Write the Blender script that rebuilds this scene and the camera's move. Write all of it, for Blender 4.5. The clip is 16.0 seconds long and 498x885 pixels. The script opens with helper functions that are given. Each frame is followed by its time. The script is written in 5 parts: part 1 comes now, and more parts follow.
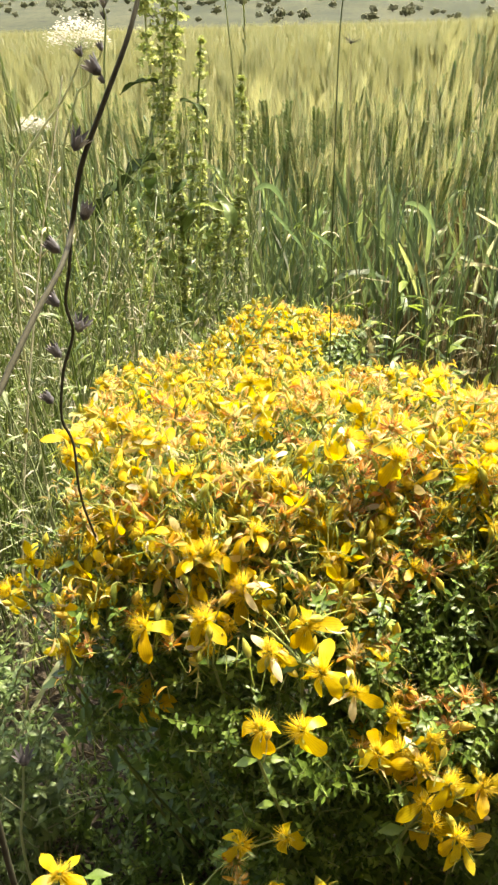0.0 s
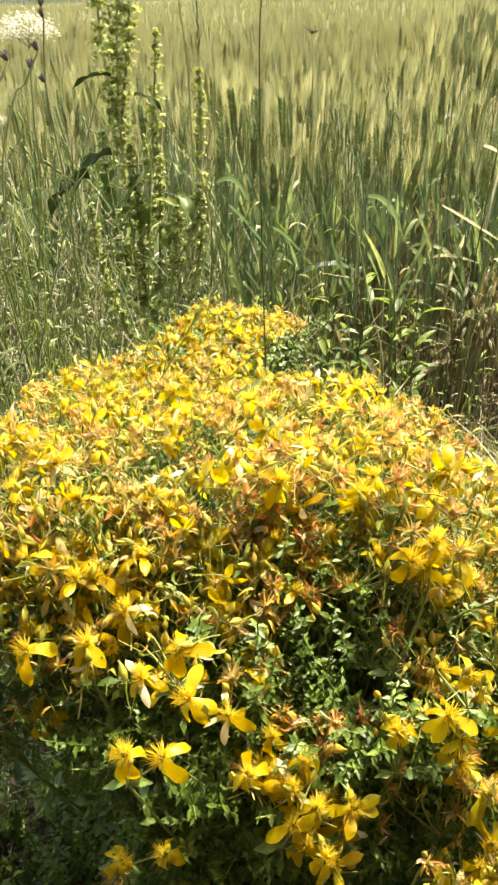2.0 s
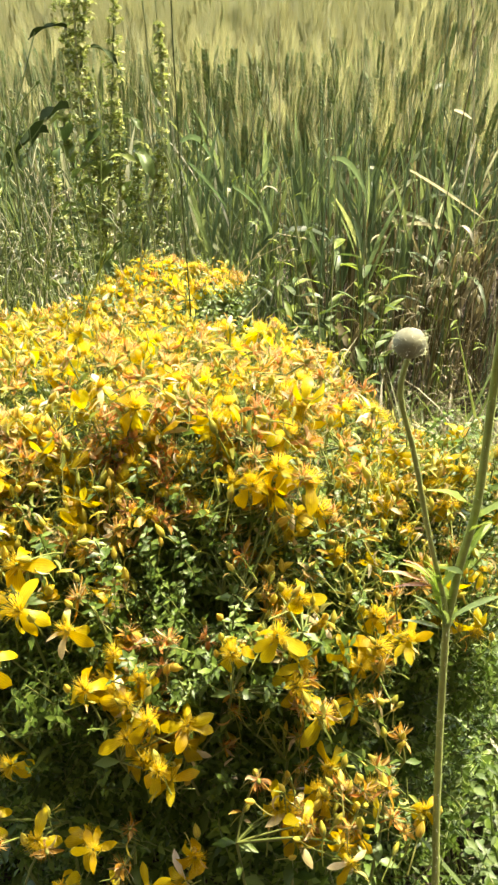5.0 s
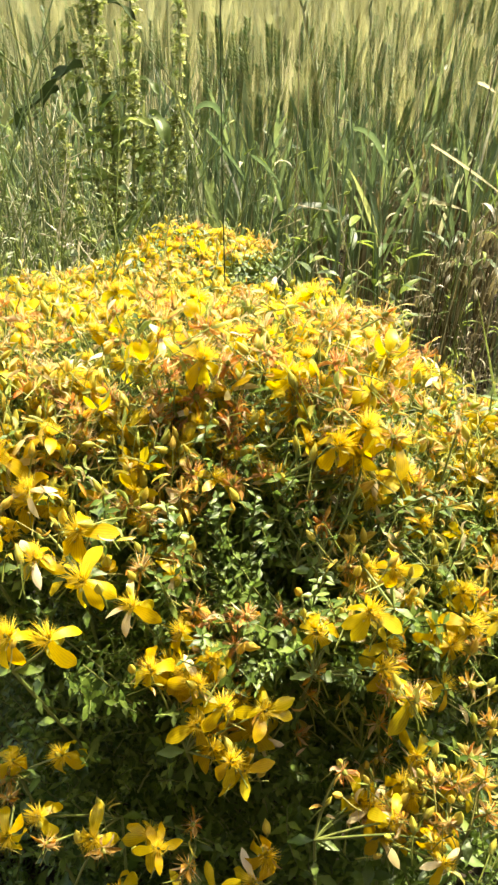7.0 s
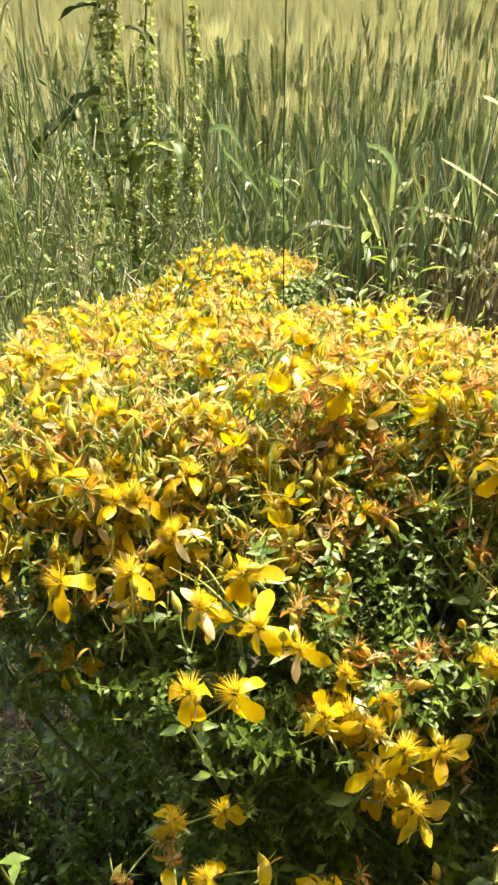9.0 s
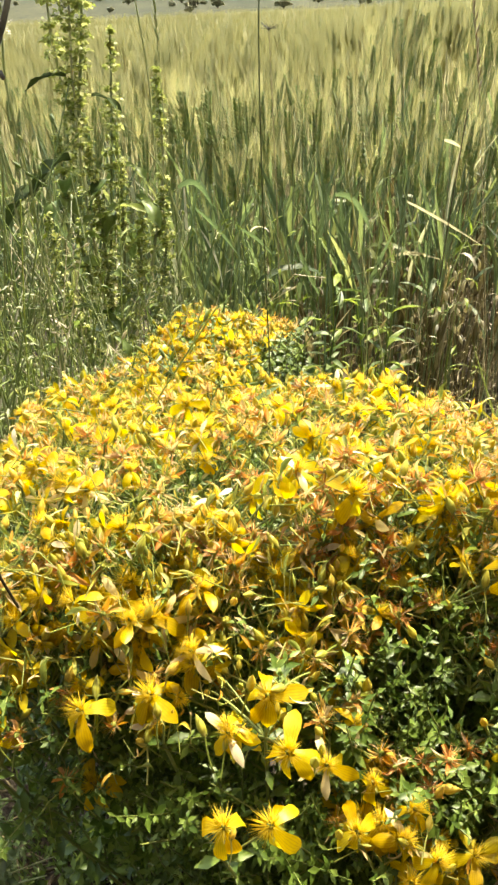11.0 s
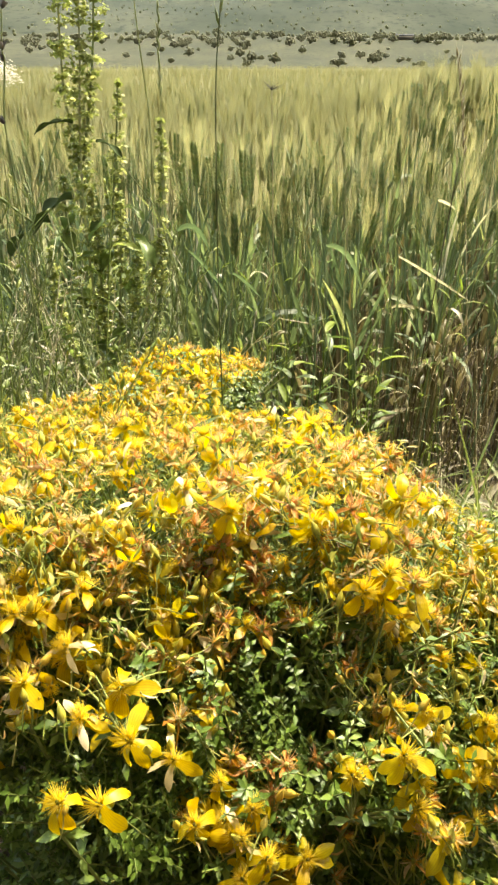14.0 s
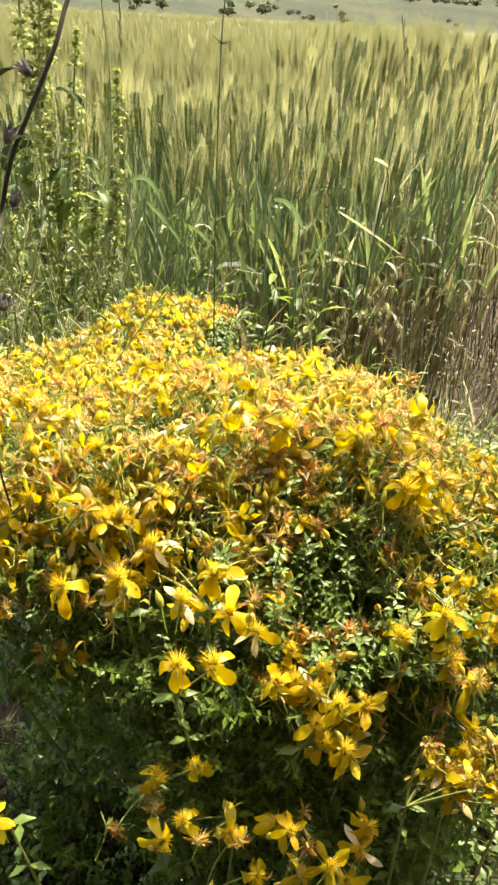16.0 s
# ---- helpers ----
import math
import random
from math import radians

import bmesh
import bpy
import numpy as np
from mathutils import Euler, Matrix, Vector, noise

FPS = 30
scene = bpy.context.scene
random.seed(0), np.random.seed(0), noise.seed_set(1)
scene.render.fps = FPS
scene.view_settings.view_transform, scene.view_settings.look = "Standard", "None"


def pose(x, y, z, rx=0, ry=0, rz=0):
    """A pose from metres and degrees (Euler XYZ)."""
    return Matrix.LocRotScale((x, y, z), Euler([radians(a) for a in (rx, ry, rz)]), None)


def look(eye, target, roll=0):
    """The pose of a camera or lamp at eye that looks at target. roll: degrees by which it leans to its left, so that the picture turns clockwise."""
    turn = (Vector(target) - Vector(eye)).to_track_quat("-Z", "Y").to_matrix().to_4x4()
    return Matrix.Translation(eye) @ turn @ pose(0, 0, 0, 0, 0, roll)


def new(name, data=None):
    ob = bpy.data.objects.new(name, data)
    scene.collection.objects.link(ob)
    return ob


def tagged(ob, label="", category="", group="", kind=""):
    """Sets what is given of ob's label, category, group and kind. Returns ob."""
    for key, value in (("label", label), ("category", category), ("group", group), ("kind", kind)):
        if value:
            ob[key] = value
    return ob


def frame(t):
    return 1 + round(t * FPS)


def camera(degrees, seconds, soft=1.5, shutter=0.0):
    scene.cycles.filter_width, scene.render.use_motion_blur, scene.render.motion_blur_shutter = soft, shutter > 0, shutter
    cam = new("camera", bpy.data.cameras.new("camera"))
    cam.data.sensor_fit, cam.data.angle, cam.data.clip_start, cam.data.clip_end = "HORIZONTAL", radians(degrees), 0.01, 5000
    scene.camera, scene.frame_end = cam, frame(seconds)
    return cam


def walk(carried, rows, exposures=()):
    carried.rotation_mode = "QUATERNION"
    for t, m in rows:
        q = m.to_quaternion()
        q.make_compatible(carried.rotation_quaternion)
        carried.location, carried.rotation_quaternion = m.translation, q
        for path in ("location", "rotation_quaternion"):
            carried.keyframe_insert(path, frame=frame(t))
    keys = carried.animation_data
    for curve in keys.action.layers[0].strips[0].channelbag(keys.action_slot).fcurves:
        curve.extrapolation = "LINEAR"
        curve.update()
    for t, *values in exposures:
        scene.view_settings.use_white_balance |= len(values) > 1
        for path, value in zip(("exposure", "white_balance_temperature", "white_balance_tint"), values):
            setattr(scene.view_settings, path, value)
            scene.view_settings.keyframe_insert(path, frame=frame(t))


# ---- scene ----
cam = camera(37.1, 16.0, soft=2.55)
PATH = [
    (0, (0.013, 0.001, 0.951), (-0.041, 1.737, -0.042), -1.6),
    (0.5, (0.027, 0.01, 0.965), (-0.053, 1.733, -0.047), -2.1),
    (1, (0.053, 0.013, 0.97), (0.023, 1.716, -0.078), -1.3),
    (1.5, (0.065, 0.008, 0.976), (0.035, 1.716, -0.063), -1.5),
    (2, (0.086, 0.014, 0.974), (0.018, 1.72, -0.068), -1.8),
    (2.5, (0.107, 0.015, 0.976), (0.057, 1.72, -0.07), -2.0),
    (3, (0.128, 0.018, 0.965), (0.052, 1.694, -0.124), -1.8),
    (3.5, (0.15, 0.009, 0.965), (0.143, 1.671, -0.147), -0.7),
    (3.7, (0.153, 0.006, 0.963), (0.109, 1.667, -0.151), -1.0),
    (5.8, (0.193, -0.004, 0.926), (0.082, 1.682, -0.144), -0.8),
    (6, (0.188, -0.003, 0.919), (0.091, 1.672, -0.169), -0.3),
    (6.5, (0.165, 0.003, 0.911), (0.084, 1.685, -0.17), -0.1),
    (7, (0.126, 0.02, 0.906), (0.073, 1.69, -0.194), 0.7),
    (7.5, (0.098, 0.025, 0.905), (0.059, 1.69, -0.202), 0.6),
    (8, (0.074, 0.023, 0.906), (0.046, 1.694, -0.192), 0.2),
    (8.5, (0.046, 0.028, 0.906), (0.061, 1.702, -0.188), 0.0),
    (8.7, (0.037, 0.031, 0.905), (0.052, 1.713, -0.178), -0.4),
    (10.8, (0.02, 0.059, 0.942), (0.129, 1.782, -0.068), -2.8),
    (11, (0.015, 0.06, 0.948), (0.116, 1.779, -0.07), -2.8),
    (11.5, (0.025, 0.036, 0.957), (0.165, 1.751, -0.063), -3.1),
    (12, (0.046, 0.042, 0.958), (0.149, 1.762, -0.058), -3.2),
    (12.5, (0.073, 0.03, 0.97), (0.189, 1.764, -0.019), -4.1),
    (13, (0.09, 0.045, 0.96), (0.161, 1.761, -0.065), -3.1),
    (13.5, (0.103, 0.041, 0.96), (0.155, 1.779, -0.027), -2.0),
    (14, (0.094, 0.017, 0.954), (0.123, 1.795, 0.039), -0.0),
    (14.5, (0.081, 0.006, 0.954), (0.095, 1.806, 0.084), 0.7),
    (15, (0.073, -0.005, 0.96), (0.14, 1.754, 0.01), 1.3),
    (15.5, (0.028, -0.039, 0.964), (0.21, 1.701, -0.005), 2.1),
    (16, (-0.013, -0.047, 0.963), (0.292, 1.656, -0.042), 3.3),
]
EXPOSURE = [(t, e + 0.41, 7900, 5) for t, e in ((0, 2.49), (1, 2.4), (2.5, 2.33), (3.5, 2.29), (6, 2.46), (7.5, 2.47), (8.5, 2.47), (11, 2.36), (12, 2.32), (14.5, 2.3), (16, 2.4))]
walk(cam, [(t, look(eye, target, roll)) for t, eye, target, roll in PATH], EXPOSURE)

# ---- light ----
SUN_TURN, SUN_HIGH = radians(43), radians(62)   # to the right of straight ahead, above the horizon
sun_way = Vector((math.sin(SUN_TURN) * math.cos(SUN_HIGH), math.cos(SUN_TURN) * math.cos(SUN_HIGH), math.sin(SUN_HIGH)))
world = bpy.data.worlds.new("world")
scene.world = world
world.use_nodes = True
wn = world.node_tree
sky = wn.nodes.new("ShaderNodeTexSky")
sky.sky_type, sky.sun_disc = "NISHITA", False
sky.sun_elevation, sky.sun_rotation = SUN_HIGH, SUN_TURN
sky.altitude, sky.dust_density = 600, 4.0
wn.nodes["Background"].inputs["Strength"].default_value = 0.15
wn.links.new(sky.outputs[0], wn.nodes["Background"].inputs["Color"])
sun = new("sun", bpy.data.lights.new("sun", "SUN"))
sun.data.energy, sun.data.angle, sun.data.color = 2.05, radians(0.53), (1.0, 0.95, 0.86)
sun.matrix_world = look(sun_way * 50, (0, 0, 0))

# ---- tools for meshes ----
rng = np.random.default_rng(7)


class Geo:
    """Collects pieces (V: x y z u v, F: four corners or -1 at the end, M: material slots) into one mesh."""

    def __init__(self):
        self.parts, self.n = [], 0

    def add(self, piece, m=None, slot=None):
        V, F, M = piece
        P = V
        if m is not None:
            P = V.copy()
            P[:, :3] = V[:, :3] @ m[:3, :3].T + m[:3, 3]
        self.parts.append((P, np.where(F >= 0, F + self.n, -1), M if slot is None else np.full(len(F), slot)))
        self.n += len(V)
        return self

    def piece(self):
        return tuple(np.concatenate(a) for a in zip(*self.parts))

    def mesh(self, name, mats):
        V, F, M = self.piece()
        me = bpy.data.meshes.new(name)
        inside = F >= 0
        loops = F[inside]
        sizes = inside.sum(1)
        me.vertices.add(len(V)), me.loops.add(len(loops)), me.polygons.add(len(F))
        me.vertices.foreach_set("co", V[:, :3].astype(np.float32).ravel())
        me.loops.foreach_set("vertex_index", loops.astype(np.int32))
        me.polygons.foreach_set("loop_start", np.r_[0, np.cumsum(sizes)[:-1]].astype(np.int32))
        me.polygons.foreach_set("material_index", M.astype(np.int32))
        me.polygons.foreach_set("use_smooth", np.ones(len(F), bool))
        uv = me.uv_layers.new(name="along")
        uv.data.foreach_set("uv", V[loops, 3:5].astype(np.float32).ravel())
        for mat in mats:
            me.materials.append(mat)
        me.update(calc_edges=True)
        return me


def part(name, me, parent, label="", m=None, kind=""):
    """A mesh object under a thing or a part."""
    ob = new(name, me)
    ob.parent = parent
    if m is not None:
        ob.matrix_basis = Matrix(m.tolist()) if isinstance(m, np.ndarray) else m
    return tagged(ob, label=label, kind=kind)


def thing(name, label, category, group="", at=(0, 0, 0), kind=""):
    ob = new(name)
    ob.location = at
    ob.empty_display_size = 0.05
    return tagged(ob, label, category, group, kind)


def unit(a):
    a = np.asarray(a, float)
    return a / (np.linalg.norm(a) + 1e-12)


def place(at, axis=(0, 0, 1), spin=0.0, size=1.0):
    """A pose that turns z onto the axis."""
    z = unit(axis)
    x = unit(np.cross((0.0, 1.0, 0.0) if abs(z[1]) < 0.95 else (1.0, 0.0, 0.0), z))
    y = np.cross(z, x)
    c, s = math.cos(spin), math.sin(spin)
    m = np.eye(4)
    m[:3, 0], m[:3, 1], m[:3, 2], m[:3, 3] = (c * x + s * y) * size, (c * y - s * x) * size, z * size, at
    return m


def aim(at, way, up=(0, 0, 1), size=1.0):
    """A pose that turns x onto the way and keeps z towards up."""
    x = unit(way)
    y = unit(np.cross(up, x) + 1e-9)
    m = np.eye(4)
    m[:3, 0], m[:3, 1], m[:3, 2], m[:3, 3] = x * size, y * size, np.cross(x, y) * size, at
    return m


def grid_faces(nu, nv):
    i = np.arange(nu - 1)[:, None] * nv + np.arange(nv - 1)[None]
    i = i.ravel()
    return np.stack([i, i + nv, i + nv + 1, i + 1], 1)


def ribbon(length, width, rise=0.0, bend=0.0, cup=0.0, twist=0.0, segs=4, across=3, blunt=0.5, skew=0.0, wave=0.0, foot=0.04, slot=0):
    """A leaf or petal along x that bends in its plane x-z. rise, bend, twist in radians; blunt: where it is widest."""
    u = np.linspace(0, 1, segs + 1)
    a = rise + bend * u
    du = np.diff(u, prepend=0)
    cx, cz = np.cumsum(np.cos(a) * du) * length, np.cumsum(np.sin(a) * du) * length
    k = math.log(0.5) / math.log(blunt)
    w = np.maximum(np.sin(np.pi * np.clip(u, 0.0, 1.0) ** k), 0) ** 0.75 * width / 2
    w = np.where(u < blunt, np.maximum(w, width / 2 * (foot + (1 - foot) * u / blunt)), np.maximum(w, width * 0.04))
    v = np.linspace(-1, 1, across)
    t = twist * u
    Y = w[:, None] * v[None] + skew * width * (u**2)[:, None]
    lift = cup * w[:, None] * np.abs(v)[None] ** 2 + wave * width * np.sin(9 * u + 1)[:, None] * v[None]
    yy, zz = Y * np.cos(t)[:, None] - lift * np.sin(t)[:, None], Y * np.sin(t)[:, None] + lift * np.cos(t)[:, None]
    nx, nz = -np.sin(a), np.cos(a)
    V = np.stack([cx[:, None] + zz * nx[:, None], yy, cz[:, None] + zz * nz[:, None], np.repeat(u[:, None], across, 1), np.repeat((v[None] + 1) / 2, segs + 1, 0)], -1).reshape(-1, 5)
    F = grid_faces(segs + 1, across)
    return V, F, np.full(len(F), slot)


def tube(points, radii, sides=4, slot=0):
    """A stalk through points, with a radius at each."""
    P = np.asarray(points, float)
    R = np.broadcast_to(np.asarray(radii, float), len(P))
    T = np.gradient(P, axis=0)
    T /= np.linalg.norm(T, axis=1)[:, None] + 1e-12
    n = unit(np.cross(T[0], (0.3, 0.9, 0.2) if abs(T[0][1]) < 0.8 else (1, 0, 0)))
    V = []
    seg = np.r_[0, np.cumsum(np.linalg.norm(np.diff(P, axis=0), axis=1))]
    for k, (p, r, t) in enumerate(zip(P, R, T)):
        n = unit(n - t * (n @ t))
        b = np.cross(t, n)
        for s in range(sides):
            g = 2 * math.pi * s / sides
            V.append((*(p + r * (math.cos(g) * n + math.sin(g) * b)), seg[k] / (seg[-1] + 1e-9), s / sides))
    i = (np.arange(len(P) - 1)[:, None] * sides + np.arange(sides)[None]).ravel()
    j = (np.arange(len(P) - 1)[:, None] * sides + (np.arange(sides)[None] + 1) % sides).ravel()
    F = np.stack([i, j, j + sides, i + sides], 1)
    return np.array(V), F, np.full(len(F), slot)


def spindle(length, radius, rings=4, sides=5, peak=0.45, flat=1.0, slot=0):
    """A pointed seed or bud along z."""
    u = np.linspace(0, 1, rings + 1)
    k = math.log(0.5) / math.log(peak)
    r = np.maximum(np.sin(np.pi * u**k), 0.03) * radius
    g = 2 * np.pi * np.arange(sides) / sides
    V = np.stack([r[:, None] * np.cos(g), flat * r[:, None] * np.sin(g), np.repeat(u[:, None] * length, sides, 1), np.repeat(u[:, None], sides, 1), np.repeat(g[None] / 6.2832, rings + 1, 0)], -1).reshape(-1, 5)
    i = (np.arange(rings)[:, None] * sides + np.arange(sides)[None]).ravel()
    j = (np.arange(rings)[:, None] * sides + (np.arange(sides)[None] + 1) % sides).ravel()
    F = np.stack([i, j, j + sides, i + sides], 1)
    return V, F, np.full(len(F), slot)


def spike(at, way, length, radius, slot=0, flat=False):
    """A bristle: a thin three-sided point, or one flat sliver."""
    w = unit(way)
    n = unit(np.cross(w, (0.2, 1.0, 0.3)))
    b = np.cross(w, n)
    at = np.asarray(at, float)
    ring = [at + radius * n, at - radius * n] if flat else [at + radius * (math.cos(g) * n + math.sin(g) * b) for g in (0, 2.1, 4.2)]
    V = np.array([(*p, 0, 0) for p in ring] + [(*(at + length * w), 1, 0)])
    F = np.array([[0, 1, 2, -1]]) if flat else np.array([[0, 1, 3, -1], [1, 2, 3, -1], [2, 0, 3, -1]])
    return V, F, np.full(len(F), slot)


def bezier(a, b, c, n):
    t = np.linspace(0, 1, n)[:, None]
    return (1 - t) ** 2 * np.asarray(a) + 2 * t * (1 - t) * np.asarray(b) + t**2 * np.asarray(c)


def smooth_path(points, per=4):
    """More points on a curve through the given ones."""
    P = np.asarray(points, float)
    Q = np.vstack([2 * P[0] - P[1], P, 2 * P[-1] - P[-2]])
    out = []
    for k in range(1, len(Q) - 2):
        for t in np.arange(per) / per:
            out.append(0.5 * (2 * Q[k] + (Q[k + 1] - Q[k - 1]) * t + (2 * Q[k - 1] - 5 * Q[k] + 4 * Q[k + 1] - Q[k + 2]) * t**2 + (3 * Q[k] - Q[k - 1] - 3 * Q[k + 1] + Q[k + 2]) * t**3))
    return np.array(out + [P[-1]])


def ground_z(x, y):
    """The verge lies higher than the field."""
    s = np.clip((np.asarray(y, float) - 0.75) / 0.75, 0, 1)
    s = s * s * (3 - 2 * s)
    return 0.2 * (1 - s) + 0.02 * s + 0.012 * np.sin(5.1 * np.asarray(x) + 1.3) * np.cos(4.3 * np.asarray(y)) * np.exp(-np.asarray(y) / 6)


# ---- materials ----
def surface(name):
    mat = bpy.data.materials.new(name)
    mat.use_nodes = True
    nt = mat.node_tree
    return mat, nt, nt.nodes["Principled BSDF"], nt.nodes["Material Output"]


def node(nt, kind, **given):
    n = nt.nodes.new(kind)
    for k, v in given.items():
        n.inputs[k].default_value = v
    return n


def chance(nt):
    """A number of its own for each loose piece and each object."""
    a, b = nt.nodes.new("ShaderNodeNewGeometry"), nt.nodes.new("ShaderNodeObjectInfo")
    s = nt.nodes.new("ShaderNodeMath")
    s.operation = "ADD"
    nt.links.new(a.outputs["Random Per Island"], s.inputs[0])
    nt.links.new(b.outputs["Random"], s.inputs[1])
    f = nt.nodes.new("ShaderNodeMath")
    f.operation = "FRACT"
    nt.links.new(s.outputs[0], f.inputs[0])
    return f.outputs[0]


def ramp(nt, fac, stops):
    r = nt.nodes.new("ShaderNodeValToRGB")
    while len(r.color_ramp.elements) < len(stops):
        r.color_ramp.elements.new(0.5)
    for e, (p, c) in zip(r.color_ramp.elements, stops):
        e.position, e.color = p, (*c, 1)
    nt.links.new(fac, r.inputs["Fac"])
    return r.outputs["Color"]


def mixed(nt, a, b, fac, how="MIX"):
    m = nt.nodes.new("ShaderNodeMix")
    m.data_type, m.blend_type = "RGBA", how
    for value, socket in ((fac, m.inputs[0]), (a, m.inputs[6]), (b, m.inputs[7])):
        if hasattr(value, "links"):
            nt.links.new(value, socket)
        else:
            socket.default_value = value if isinstance(value, float) else (*value, 1)
    return m.outputs[2]


def plant_skin(name, stops, rough=0.5, through_light=0.35, mottle=0.35, scale=160.0, veins=0.0, vein_count=9.0, gloss=0.4, tip=None, bump=0.15):
    """Leaf, petal or stalk: colour by chance, mottled, with veins along it and light passing through."""
    mat, nt, bsdf, out = surface(name)
    col = ramp(nt, chance(nt), stops)
    tc = nt.nodes.new("ShaderNodeTexCoord")
    noise_node = node(nt, "ShaderNodeTexNoise", Scale=scale, Detail=3.0, Roughness=0.6)
    nt.links.new(tc.outputs["Object"], noise_node.inputs["Vector"])
    dark = ramp(nt, noise_node.outputs["Fac"], [(0.3, (1 - mottle,) * 3), (0.7, (1.0, 1.0, 1.0))])
    col = mixed(nt, col, dark, 1.0, "MULTIPLY")
    height = noise_node.outputs["Fac"]
    sep = nt.nodes.new("ShaderNodeSeparateXYZ")
    nt.links.new(tc.outputs["UV"], sep.inputs[0])
    if tip:
        fac = nt.nodes.new("ShaderNodeMapRange")
        nt.links.new(sep.outputs["X"], fac.inputs["Value"])
        fac.inputs["From Min"].default_value, fac.inputs["From Max"].default_value = tip[1], tip[2]
        col = mixed(nt, col, tip[0], fac.outputs[0])
    if veins:
        m = nt.nodes.new("ShaderNodeMath")
        m.operation = "MULTIPLY"
        m.inputs[1].default_value = vein_count * 6.2832
        nt.links.new(sep.outputs["Y"], m.inputs[0])
        s = nt.nodes.new("ShaderNodeMath")
        s.operation = "SINE"
        nt.links.new(m.outputs[0], s.inputs[0])
        line = ramp(nt, s.outputs[0], [(0.55, (1.0, 1.0, 1.0)), (0.98, (1 - veins, 1 - veins * 1.15, 1 - veins))])
        col = mixed(nt, col, line, 1.0, "MULTIPLY")
    nt.links.new(col, bsdf.inputs["Base Color"])
    bsdf.inputs["Roughness"].default_value = rough
    bsdf.inputs["Specular IOR Level"].default_value = gloss
    if bump:
        b = node(nt, "ShaderNodeBump", Strength=bump, Distance=0.0006)
        nt.links.new(height, b.inputs["Height"])
        nt.links.new(b.outputs[0], bsdf.inputs["Normal"])
    if through_light:
        tr = nt.nodes.new("ShaderNodeBsdfTranslucent")
        warm = mixed(nt, col, (1.0, 1.0, 0.55), 0.5, "MULTIPLY")
        nt.links.new(warm, tr.inputs["Color"])
        mix = nt.nodes.new("ShaderNodeMixShader")
        mix.inputs[0].default_value = through_light
        nt.links.new(bsdf.outputs[0], mix.inputs[1])
        nt.links.new(tr.outputs[0], mix.inputs[2])
        nt.links.new(mix.outputs[0], out.inputs["Surface"])
    return mat


PETAL = plant_skin("petal_yellow", [(0, (0.66, 0.43, 0.01)), (0.5, (0.67, 0.505, 0.012)), (1, (0.68, 0.565, 0.025))], rough=0.4, through_light=0.62, mottle=0.16, scale=300, veins=0.2, vein_count=6, gloss=0.45)
STAMEN = plant_skin("stamen_yellow", [(0, (0.8, 0.6, 0.03)), (1, (0.84, 0.7, 0.11))], rough=0.5, through_light=0.75, mottle=0.1, bump=0)
SEPAL = plant_skin("sepal_green", [(0, (0.27, 0.34, 0.06)), (0.6, (0.38, 0.42, 0.1)), (1, (0.5, 0.47, 0.15))], through_light=0.4)
PALE = plant_skin("petal_pale", [(0, (0.68, 0.55, 0.22)), (1, (0.72, 0.64, 0.46))], rough=0.35, through_light=0.4, mottle=0.15, veins=0.14, vein_count=5, gloss=0.4)
OCHRE = plant_skin("petal_ochre", [(0, (0.66, 0.32, 0.025)), (0.4, (0.72, 0.44, 0.07)), (0.8, (0.74, 0.54, 0.24)), (1, (0.76, 0.63, 0.43))], rough=0.55, through_light=0.55, mottle=0.3, scale=400, veins=0.2, vein_count=5)
RUST = plant_skin("petal_rust", [(0, (0.68, 0.25, 0.045)), (0.6, (0.76, 0.37, 0.1)), (1, (0.82, 0.57, 0.33))], rough=0.6, through_light=0.48, mottle=0.4, scale=400)
BUD = plant_skin("bud_yellow", [(0, (0.42, 0.43, 0.07)), (0.6, (0.6, 0.52, 0.08)), (1, (0.76, 0.54, 0.09))], rough=0.42, through_light=0.35, mottle=0.2, veins=0.2, vein_count=5)
LEAF = plant_skin("bush_leaf", [(0, (0.06, 0.115, 0.016)), (0.6, (0.135, 0.22, 0.032)), (1, (0.25, 0.35, 0.075))], rough=0.4, through_light=0.42, mottle=0.3, scale=120, gloss=0.42)
BUSH_STEM = plant_skin("bush_stem", [(0, (0.12, 0.17, 0.035)), (1, (0.22, 0.25, 0.06))], rough=0.55, through_light=0.0)
HERB = plant_skin("herb_leaf", [(0, (0.075, 0.135, 0.035)), (1, (0.18, 0.25, 0.08))], rough=0.45, through_light=0.35, scale=120)
WHEAT_STEM = plant_skin("wheat_stem", [(0, (0.16, 0.26, 0.14)), (0.7, (0.26, 0.34, 0.2)), (1, (0.42, 0.4, 0.24))], rough=0.45, through_light=0.1, scale=30)
# Upper ramp stops put the lime of sunlit leaf highlights into the colour.
WHEAT_LEAF = plant_skin("wheat_leaf", [(0, (0.1, 0.155, 0.075)), (0.55, (0.17, 0.235, 0.115)), (0.8, (0.24, 0.3, 0.12)), (0.93, (0.33, 0.37, 0.15)), (1, (0.56, 0.55, 0.45))], rough=0.45, through_light=0.55, scale=40, veins=0.15, vein_count=7, gloss=0.4)
WHEAT_EAR = plant_skin("wheat_ear", [(0, (0.21, 0.31, 0.135)), (0.6, (0.32, 0.4, 0.19)), (1, (0.47, 0.48, 0.26))], rough=0.5, through_light=0.45, mottle=0.25, scale=250, veins=0.12)
AWN = plant_skin("wheat_awn", [(0, (0.33, 0.325, 0.165)), (1, (0.45, 0.42, 0.24))], rough=0.5, through_light=0.6, mottle=0.0, bump=0)
